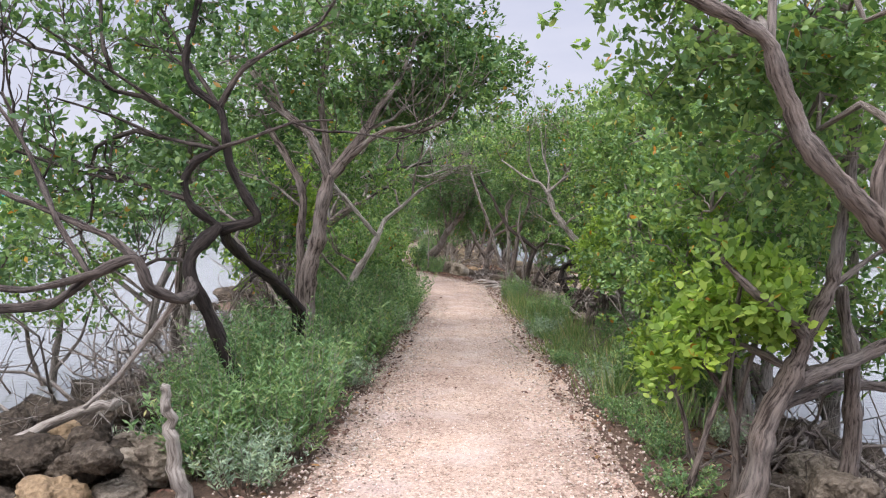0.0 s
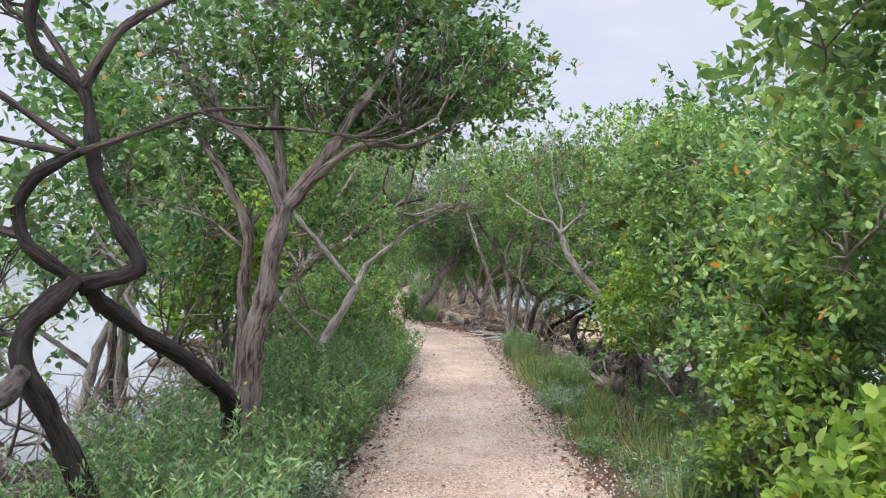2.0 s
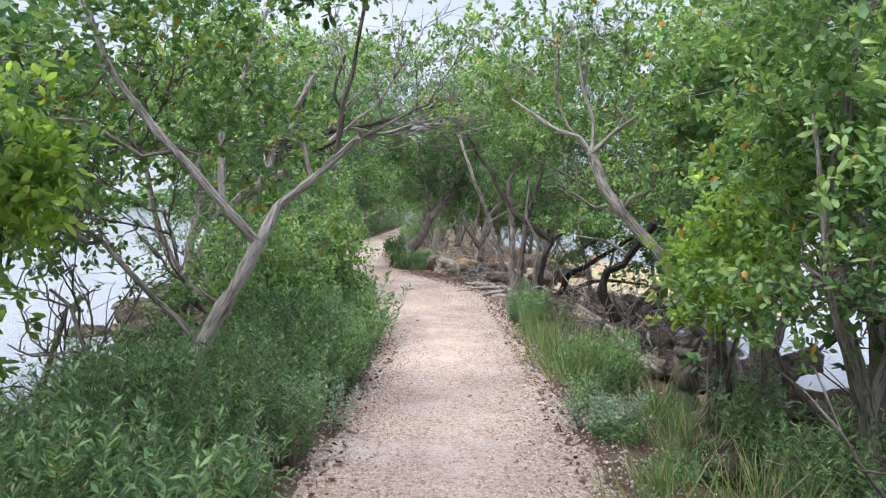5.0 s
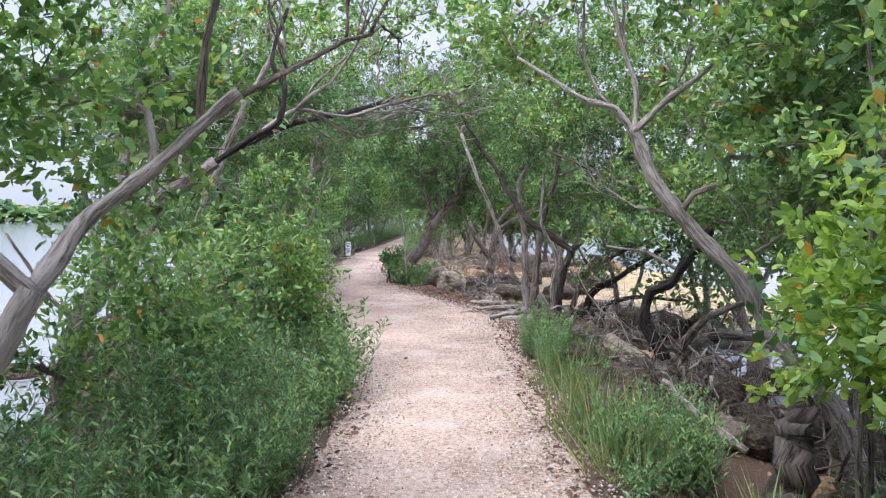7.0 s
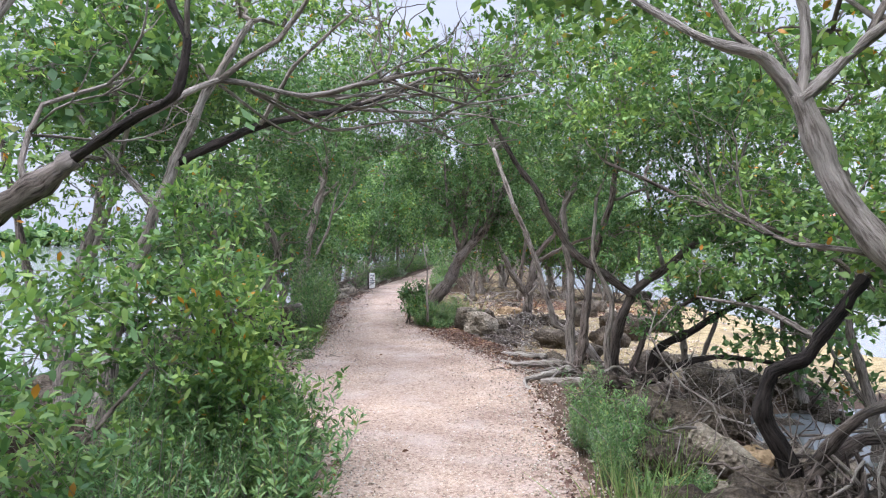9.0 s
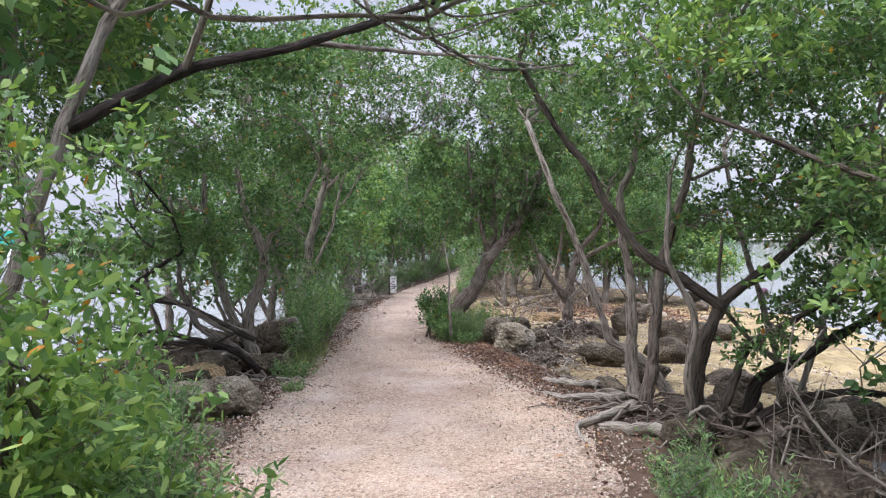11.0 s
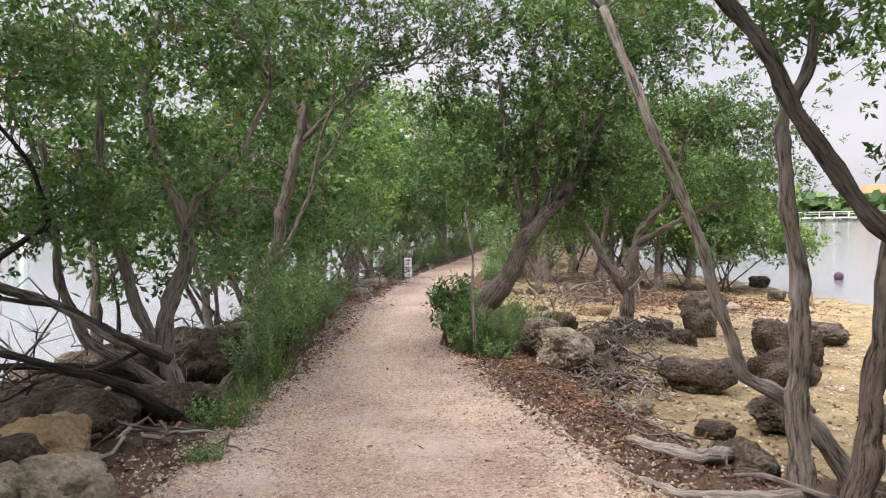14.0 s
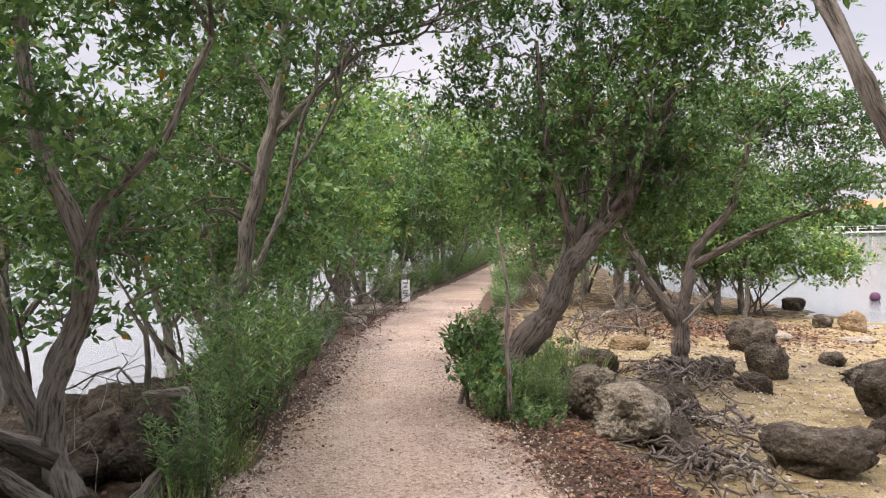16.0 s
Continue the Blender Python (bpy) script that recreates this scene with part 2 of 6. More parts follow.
ROCK = rock_material("weathered_limestone", (0.11, 0.095, 0.075), (0.32, 0.285, 0.235), (0.60, 0.555, 0.48))
ROCK_DARK = rock_material("algae_dark_limestone", (0.03, 0.026, 0.022), (0.105, 0.089, 0.072), (0.33, 0.29, 0.235))
ROCK_TAN = rock_material("tan_limestone", (0.20, 0.15, 0.10), (0.40, 0.30, 0.19), (0.62, 0.48, 0.32))

WATER, n, l, b = mat("shallow_bay_water", 0.08, 0.5)
b.inputs["Base Color"].default_value = (0.20, 0.22, 0.22, 1)
wv = tex(n, l, 5.0, 4, (1.0, 2.2, 1))
bump(n, l, b, wv.outputs["Fac"], 0.12, 0.05)


def plain(name, c, rough=0.7, spec=0.3, var=0.25, scale=14):
    m, n, l, b = mat(name, rough, spec)
    t = tex(n, l, scale, 5)
    l.new(mixc(n, l, var, c, t.outputs["Color"], "SOFT_LIGHT"), b.inputs["Base Color"])
    return m


WHITE = plain("weathered_white_paint", (0.78, 0.78, 0.76))
POST = plain("dark_sign_post", (0.05, 0.045, 0.04))
PRINT = plain("grey_print", (0.22, 0.24, 0.28))
ROOF = plain("orange_roof_tile", (0.55, 0.20, 0.09))
TEAL = plain("green_daymark", (0.03, 0.38, 0.30))
CONCRETE = plain("pale_concrete", (0.6, 0.58, 0.54))
BUOY = plain("faded_purple_buoy", (0.10, 0.045, 0.08))

# ---- mesh builders ----
rng = np.random.default_rng(7)


def np_mesh(name, v, loops, sizes, material, smooth=False):
    me = bpy.data.meshes.new(name)
    v, loops, sizes = np.asarray(v, np.float32), np.asarray(loops, np.int32).ravel(), np.asarray(sizes, np.int32).ravel()
    me.vertices.add(len(v))
    me.vertices.foreach_set("co", v.ravel())
    me.loops.add(len(loops))
    me.loops.foreach_set("vertex_index", loops)
    me.polygons.add(len(sizes))
    me.polygons.foreach_set("loop_start", np.concatenate(([0], np.cumsum(sizes)[:-1])).astype(np.int32))
    if smooth:
        me.polygons.foreach_set("use_smooth", np.ones(len(sizes), bool))
    me.update(calc_edges=True)
    me.materials.append(material)
    return me


def child(name, me, parent, label=""):
    ob = new(name, me)
    ob.parent = parent
    ob.matrix_parent_inverse = parent.matrix_basis.inverted()
    return tagged(ob, label)


def part(name, bm, material, parent, label=""):
    me = bpy.data.meshes.new(name)
    bm.to_mesh(me)
    bm.free()
    me.materials.append(material)
    return child(name, me, parent, label)


def unit(a):
    return a / np.maximum(np.linalg.norm(a, axis=-1, keepdims=True), 1e-9)


def curve_pts(p, n):
    """Catmull-Rom through the control points, n samples a span."""
    p = np.asarray(p, float)
    q = np.vstack([2 * p[0] - p[1], p, 2 * p[-1] - p[-2]])
    out = []
    for i in range(1, len(q) - 2):
        for t in np.linspace(0, 1, n, endpoint=False):
            a, b_, c, d = q[i - 1], q[i], q[i + 1], q[i + 2]
            out.append(0.5 * (2 * b_ + (c - a) * t + (2 * a - 5 * b_ + 4 * c - d) * t * t + (3 * b_ - a - 3 * c + d) * t ** 3))
    out.append(p[-1])
    return np.array(out)


class Wood:
    """Collects tapered tubes into one mesh."""

    def __init__(self):
        self.v, self.f, self.s, self.g, self.n = [], [], [], [], 0

    def tube(self, pts, rad, sides=6, rough=0.0):
        pts, rad = np.asarray(pts, float), np.asarray(rad, float)
        m = len(pts)
        tan = unit(np.gradient(pts, axis=0))
        ref = np.array([0.31, 0.87, 0.38]) if abs(tan.mean(0)[2]) > 0.7 else np.array([0.1, 0.2, 1.0])
        u = unit(np.cross(tan, ref))
        w = np.cross(tan, u)
        ang = np.linspace(0, 2 * np.pi, sides, endpoint=False)
        along = np.linspace(0, 1, m)[:, None]
        rr = rad[:, None] * (1 + rough * 0.3 * (rng.random((m, sides)) - 0.5) + rough * 0.5 * np.sin(ang * 2 + along * 2 + rng.random() * 6) + rough * 0.35 * np.sin(ang * 5 - along * 1.5 + rng.random() * 6))
        ring = pts[:, None] + rr[..., None] * (np.cos(ang)[None, :, None] * u[:, None] + np.sin(ang)[None, :, None] * w[:, None])
        self.v.append(ring.reshape(-1, 3))
        run = np.concatenate(([0], np.cumsum(np.linalg.norm(np.diff(pts, axis=0), axis=1)))) + rng.random() * 50
        self.g.append(np.stack([rr * np.cos(ang), rr * np.sin(ang), np.repeat(run[:, None], sides, 1)], -1).reshape(-1, 3))
        i = np.arange(m - 1)[:, None] * sides + np.arange(sides)[None]
        j = np.arange(m - 1)[:, None] * sides + (np.arange(sides)[None] + 1) % sides
        q = np.stack([i, j, j + sides, i + sides], -1).reshape(-1, 4) + self.n
        self.f.append(q.ravel())
        self.s.append(np.full(len(q), 4))
        self.f.append(np.arange(sides) + self.n + (m - 1) * sides)
        self.s.append([sides])
        self.f.append(np.arange(sides)[::-1] + self.n)
        self.s.append([sides])
        self.n += m * sides

    def mesh(self, name, material):
        me = np_mesh(name, np.vstack(self.v), np.concatenate(self.f), np.concatenate(self.s), material, True)
        me.attributes.new("limb", "FLOAT_VECTOR", "POINT").data.foreach_set("vector", np.vstack(self.g).astype(np.float32).ravel())
        return me


def leaf_mesh(name, p, d, length, width, material, broad=True):
    """Leaves at p that point along d: broad ones of six corners, narrow ones of four."""
    p, d = np.asarray(p, float), unit(np.asarray(d, float))
    k = len(p)
    side = unit(np.cross(d, unit(rng.normal(size=(k, 3)) * 0.6 + np.array([0, 0, 1.0]))))
    up = np.cross(side, d)
    ln = (length * rng.uniform(0.6, 1.2, k))[:, None]
    wd = (width * rng.uniform(0.75, 1.2, k))[:, None] * 0.5
    curl = ln * rng.uniform(-0.05, 0.22, k)[:, None]
    if broad:
        v = np.stack([p, p + d * ln * 0.32 + side * wd * 0.85 + up * curl * 0.3, p + d * ln * 0.72 + side * wd - up * curl * 0.2, p + d * ln - up * curl,
                      p + d * ln * 0.72 - side * wd - up * curl * 0.2, p + d * ln * 0.32 - side * wd * 0.85 + up * curl * 0.3], 1)
        f = np.array([0, 1, 5, 1, 2, 4, 5, 2, 3, 4])
        s, c = [3, 4, 3], 6
    else:
        v = np.stack([p, p + d * ln * 0.5 + side * wd, p + d * ln - up * curl, p + d * ln * 0.5 - side * wd], 1)
        f = np.array([0, 1, 2, 3])
        s, c = [4], 4
    loops = (f[None] + (np.arange(k) * c)[:, None]).ravel()
    return np_mesh(name, v.reshape(-1, 3), loops, np.tile(s, k), material)


def bend(a, b_, n, wob):
    """A crooked way from a to b_."""
    a, b_ = np.asarray(a, float), np.asarray(b_, float)
    t = np.linspace(0, 1, n)[:, None]
    span = np.linalg.norm(b_ - a)
    off = rng.normal(size=(n, 3)) * wob * span * np.sin(np.pi * t)
    return a + (b_ - a) * t + off + np.array([0, 0, 0.12 * span]) * np.sin(np.pi * t)


def tree(kind, label, stems, blobs, bark=None, leaf=None, size=(0.066, 0.028), per=11, sub=9, broad=None, group="trees along the path", category="tree", bough_r=0.022, step=5):
    """stems: (control points, radius at foot, radius at tip, material); blobs of foliage: (x, y, z, rx, ry, rz, twigs)."""
    bark, leaf = bark or BARK, leaf or LEAF
    root = tagged(new(kind), label, category, group)
    broad = stems[0][0][0][1] < 13.8 if broad is None else broad
    root.matrix_basis = pose(*stems[0][0][0])
    nodes = []
    for i, (pts, r0, r1, *m) in enumerate(stems):
        w = Wood()
        c = curve_pts(pts, 9)
        ctl = np.asarray(pts, float)
        at_t = np.linspace(0, len(ctl) - 1, len(c))
        c = 0.6 * c + 0.4 * np.column_stack([np.interp(at_t, np.arange(len(ctl)), ctl[:, q]) for q in range(3)])
        c += rng.normal(size=c.shape) * r0 * 0.03
        t = np.linspace(0, 1, len(c))
        rad = r0 + (r1 - r0) * t ** 0.8
        if i == 0:
            rad *= 1 + 0.7 * np.exp(-t * 12)
        run = np.concatenate(([0], np.cumsum(np.linalg.norm(np.diff(c, axis=0), axis=1))))
        ph = rng.uniform(0, 6, 5)
        rad = rad * (1 + 0.09 * np.sin(run * 17 + ph[0]) + 0.08 * np.sin(run * 31 + ph[1]))
        c += min(r0, 0.06) * 0.14 * np.column_stack([np.sin(run * 11 + ph[2]), np.sin(run * 9 + ph[3]), 0.3 * np.sin(run * 13 + ph[4])]) * np.minimum(1, 8 * t * (1 - t))[:, None]
        w.tube(c, rad, 14 if r0 > 0.045 else 8, 0.28)
        child("trunk" if i == 0 else "limb", w.mesh("trunk" if i == 0 else "limb", m[0] if m else bark), root)
        lo = len(c) // 3
        nodes += [(q, rr_) for q, rr_ in zip(c[lo:], rad[lo:])]
    npos = np.array([q for q, _ in nodes])
    nrad = np.array([q for _, q in nodes])
    w = Wood()
    lp, ld = [], []
    for x, y, z, rx, ry, rz, k in blobs:
        c, rr_ = np.array([x, y, z]), np.array([rx, ry, rz])
        j = np.argmin(np.linalg.norm(npos - c, axis=1) + np.maximum(0, npos[:, 2] - z) * 0.6)
        r0 = min(nrad[j] * 0.75, bough_r)
        main = bend(npos[j], c + rng.normal(size=3) * rr_ * 0.2, 9, 0.07)
        w.tube(main, np.linspace(r0, r0 * 0.4, 9), 6, 0.15)
        ends = unit(rng.normal(size=(sub, 3))) * (rng.uniform(0.35, 1.0, (sub, 1)) ** 0.6) * rr_ * 0.85 + c
        for e in ends:
            s = bend(main[rng.integers(4, 9)], e, 6, 0.09)
            w.tube(s, np.linspace(r0 * 0.45, r0 * 0.18, 6), 4)
        cl = ends[rng.integers(0, sub, k)] + rng.normal(size=(k, 3)) * rr_ * 0.30
        src = np.argmin(np.linalg.norm(cl[:, None] - ends[None], axis=2), axis=1)
        for i in range(0, k, step):
            s = bend(ends[src[i]], cl[i], 3, 0.06)
            w.tube(s, np.linspace(r0 * 0.18 + 0.0012, 0.0014, 3), 3)
        tw = unit(cl - c + np.array([0, 0, 0.25]))
        for _ in range(per):
            lp.append(cl + rng.normal(size=(k, 3)) * size[0] * 0.35)
            ld.append(tw * 0.5 + unit(rng.normal(size=(k, 3))) + np.array([0, 0, 0.12]))
    if blobs:
        tagged(child("branchwork", w.mesh("branchwork", TWIG), root), kind="stuff")
        tagged(child("crown", leaf_mesh("crown", np.vstack(lp), np.vstack(ld), size[0], size[1], leaf, broad), root), kind="stuff")
    return root


def fans(root, starts, material=None, name="bare_branchwork"):
    """Bare branchwork that forks again and again; starts: (place, way, length, radius)."""
    w = Wood()

    def grow(p, d, length, r, depth):
        n = 6
        q = [np.asarray(p, float)]
        for _ in range(n):
            d = unit(d + rng.normal(size=3) * 0.22 + np.array([0, 0, 0.09]))
            q.append(q[-1] + d * length / n)
        w.tube(np.array(q), np.linspace(r, max(r * 0.5, 0.002), n + 1), 5 if depth > 1 else 3)
        if depth:
            for _ in range(rng.integers(4, 7)):
                j = rng.integers(2, n + 1)
                side = unit(np.cross(d, rng.normal(size=3)))
                grow(q[j], unit(d + side * rng.uniform(0.45, 1.1)), length * rng.uniform(0.4, 0.65), r * rng.uniform(0.42, 0.62), depth - 1)

    for p, d, length, r in starts:
        grow(p, unit(np.asarray(d, float)), length, r * 1.5, 2)
    return tagged(child(name, w.mesh(name, material or TWIG), root), kind="stuff")


# ---- the ground ----
LEFT_Y = [-8, 3, 6, 9, 12.5, 14, 15.8, 17.5, 20.5, 23, 26, 30, 34, 38, 46, 60, 95]
LEFT_X = [-0.85, -0.8, -0.62, -0.45, -0.3, -0.55, -1.5, -1.82, -1.95, -2.15, -2.7, -2.85, -2.75, -2.5, -2.15, -1.7, -0.9]
RIGHT_Y = [-8, 4, 10, 17.2, 18.6, 20.2, 22, 25, 28, 34, 38, 46, 60, 95]
RIGHT_X = [1.1, 1.12, 1.13, 1.1, 0.55, -0.1, -0.65, -1.1, -1.3, -1.4, -1.1, -0.75, -0.2, 0.6]
WATER_Z = -0.62


def smooth(a, b_, x):
    t = np.clip((x - a) / (b_ - a), 0, 1)
    return t * t * (3 - 2 * t)


def lumps(x, y, s, k):
    """Cheap uneven relief from crossing waves."""
    return (np.sin(x * s * 1.7 + 1.3 * np.sin(y * s * 0.9 + k)) + np.sin(y * s * 1.3 + 1.7 * np.sin(x * s * 1.1 - k)) + np.sin((x + y) * s * 2.3 + k * 2)) / 3


def ground_z(x, y):
    x, y = np.asarray(x, float), np.asarray(y, float)
    dl = np.interp(y, LEFT_Y, LEFT_X) - x
    dr = x - np.interp(y, RIGHT_Y, RIGHT_X)
    beach = smooth(16.5, 19.0, y)
    left = -1.25 * smooth(0.15, np.interp(y, [2, 4, 8, 11, 15, 17, 22, 25], [4.4, 5.6, 5.6, 4.6, 4.6, 7, 7, 4.4]), dl) - 0.9 * smooth(4, 12, dl)
    r1 = -1.2 * smooth(0.15, np.interp(y, [2, 4, 6, 8, 10, 15, 17], [3.6, 5, 5, 3.8, 5.5, 5.5, 3.6]), dr) - 0.9 * smooth(3.6, 12, dr)
    wide = np.interp(y, [16, 20, 30, 37, 44, 60], [3.5, 8, 8.5, 7, 4, 3.5])
    r2 = -0.30 * smooth(0.35, 1.5, dr) - 0.30 * smooth(1.2, wide, dr) - 1.3 * smooth(wide, wide + 6, dr)
    out = np.maximum(smooth(0, 0.6, dl), smooth(0, 0.6, dr))
    return left + r1 * (1 - beach) + r2 * beach + 0.012 * lumps(x, y, 2.1, 0.5) + out * (0.035 * lumps(x, y, 2.7, 1.1) + 0.02 * lumps(x, y, 7, 2.2))


def gz(x, y):
    return float(ground_z(x, y))


def grid_mesh(name, xs, ys, zf, material):
    gx, gy = np.meshgrid(xs, ys)
    v = np.stack([gx, gy, zf(gx, gy)], -1).reshape(-1, 3)
    nx, ny = len(xs), len(ys)
    i = (np.arange(ny - 1)[:, None] * nx + np.arange(nx - 1)[None]).ravel()
    q = np.stack([i, i + 1, i + nx + 1, i + nx], -1)
    return np_mesh(name, v, q, np.full(len(q), 4), material, True)


xs = np.concatenate([[-3000, -800, -250, -90, -40, -22], np.arange(-13, 14.01, 0.17), [22, 40, 90, 250, 800, 3000]])
ys = np.concatenate([[-3000, -700, -200, -60, -25, -12], np.arange(-6, 52.01, 0.2), [56, 62, 70, 85, 120, 250, 800, 3000]])
me = grid_mesh("ground", xs, ys, ground_z, SOIL)
gx, gy = [a.ravel() for a in np.meshgrid(xs, ys)]
mask = smooth(18.2, 20.0, gy) * smooth(0.5, 1.3, gx - np.interp(gy, RIGHT_Y, RIGHT_X)) * (1 - 0.6 * smooth(30, 34, gy))
att = me.attributes.new("sand", "FLOAT", "POINT")
att.data.foreach_set("value", mask.astype(np.float32))
tagged(new("ground", me), "dark humus bank turning to yellow shelly sand beach", "ground", kind="structure")

me = grid_mesh("water", np.array([-3000, -500, -60, 0, 60, 500, 3000.0]), np.array([-3000, -300, -20, 40, 200, 700, 3000.0]), lambda x, y: np.full(x.shape, WATER_Z), WATER)
tagged(new("water", me), "calm pale grey bay water reflecting the sky", "water", kind="structure")


def path_mesh():
    ys_ = np.concatenate([np.arange(-6, 40, 0.12), np.arange(40, 120, 0.5)])
    u = np.linspace(0, 1, 25)
    xl = np.interp(ys_, LEFT_Y, LEFT_X) - 0.10 + 0.07 * lumps(ys_, ys_ * 0.3, 3.1, 0.2) + rng.normal(size=len(ys_)) * 0.015
    xr = np.interp(ys_, RIGHT_Y, RIGHT_X) + 0.10 + 0.07 * lumps(ys_, ys_ * 0.4, 2.7, 1.9) + rng.normal(size=len(ys_)) * 0.015
    gx_ = xl[:, None] + (xr - xl)[:, None] * u[None]
    gy_ = np.repeat(ys_[:, None], 25, 1)
    edge = np.minimum(u, 1 - u)[None]
    z = ground_z(gx_, gy_) + 0.02 - 0.05 * (1 - smooth(0, 0.05, edge)) + 0.012 * smooth(0.1, 0.5, edge) + 0.004 * lumps(gx_, gy_, 9, 0.3)
    v = np.stack([gx_, gy_, z], -1).reshape(-1, 3)
    i = (np.arange(len(ys_) - 1)[:, None] * 25 + np.arange(24)[None]).ravel()
    q = np.stack([i, i + 1, i + 26, i + 25], -1)
    return np_mesh("path", v, q, np.full(len(q), 4), GRAVEL, True)


path = tagged(new("path", path_mesh()), "pinkish crushed limestone gravel footpath, worn smooth", "path", kind="structure")

# ---- trees by the left bank ----
thing = tree("buttonwood_tree", "furrowed buttonwood tree forking low beside the path",
     [([(-1.3, 6.6, -0.25), (-1.25, 6.6, 0.36), (-1.19, 6.6, 1.06), (-1.13, 6.6, 1.35), (-1.04, 6.6, 1.9)], 0.08, 0.06),
      ([(-1.04, 6.6, 1.86), (-1.1, 6.6, 2.04), (-1.23, 6.62, 2.26), (-1.39, 6.65, 2.4), (-1.66, 6.8, 2.6), (-1.9, 7, 3.0)], 0.05, 0.02),
      ([(-1.04, 6.62, 1.86), (-1.08, 6.7, 2.19), (-1.13, 6.75, 2.4), (-1.16, 6.8, 2.7), (-1.1, 6.9, 3.3)], 0.045, 0.018),
      ([(-1.02, 6.6, 1.88), (-0.8, 6.6, 2.17), (-0.63, 6.6, 2.46), (-0.45, 6.7, 2.75), (-0.3, 6.9, 3.2)], 0.05, 0.018),
      ([(-0.9, 6.57, 2.0), (-0.66, 6.5, 2.22), (-0.47, 6.5, 2.31), (-0.23, 6.55, 2.3), (0.05, 6.7, 2.45)], 0.035, 0.014),
      ([(-1.3, 6.66, 0.4), (-1.3, 6.7, 1.13), (-1.29, 6.7, 1.64), (-1.32, 6.7, 1.85), (-1.45, 6.75, 2.05), (-1.7, 6.9, 2.4)], 0.05, 0.025)],
     [(-1.9, 7.1, 3.0, 0.8, 0.8, 0.5, 240), (-1.1, 7.0, 3.1, 0.8, 0.8, 0.5, 240), (-0.4, 7.0, 3.1, 0.7, 0.7, 0.5, 260), (0.15, 6.9, 2.75, 0.5, 0.6, 0.38, 200),
      (-0.55, 7.4, 2.6, 0.6, 0.6, 0.3, 150), (-1.7, 7.0, 2.45, 0.5, 0.5, 0.4, 110), (-0.2, 7.3, 3.5, 0.7, 0.7, 0.4, 180), (-1.0, 7.4, 3.6, 0.9, 0.8, 0.4, 200), (-1.75, 7.6, 1.65, 0.4, 0.4, 0.4, 110), (0.2, 7.7, 3.05, 0.6, 0.6, 0.3, 190), (-0.35, 8.1, 2.9, 0.6, 0.6, 0.35, 190), (0.35, 8.4, 3.4, 0.5, 0.6, 0.3, 120)], leaf=LEAF_DARK)
fans(thing, [((-1.25, 6.62, 2.28), (-0.8, 0.1, 0.6), 0.9, 0.013), ((-0.72, 6.6, 2.3), (0.7, 0.2, 0.6), 0.9, 0.013), ((-1.13, 6.75, 2.4), (-0.1, 0.2, 1), 0.8, 0.012), ((-0.47, 6.5, 2.31), (1, 0.2, 0.2), 0.7, 0.01), ((-1.29, 6.7, 1.6), (-1, 0.4, 0.4), 0.8, 0.01), ((-1.25, 6.6, 0.7), (-1, 0.7, 0.1), 1.1, 0.014)])

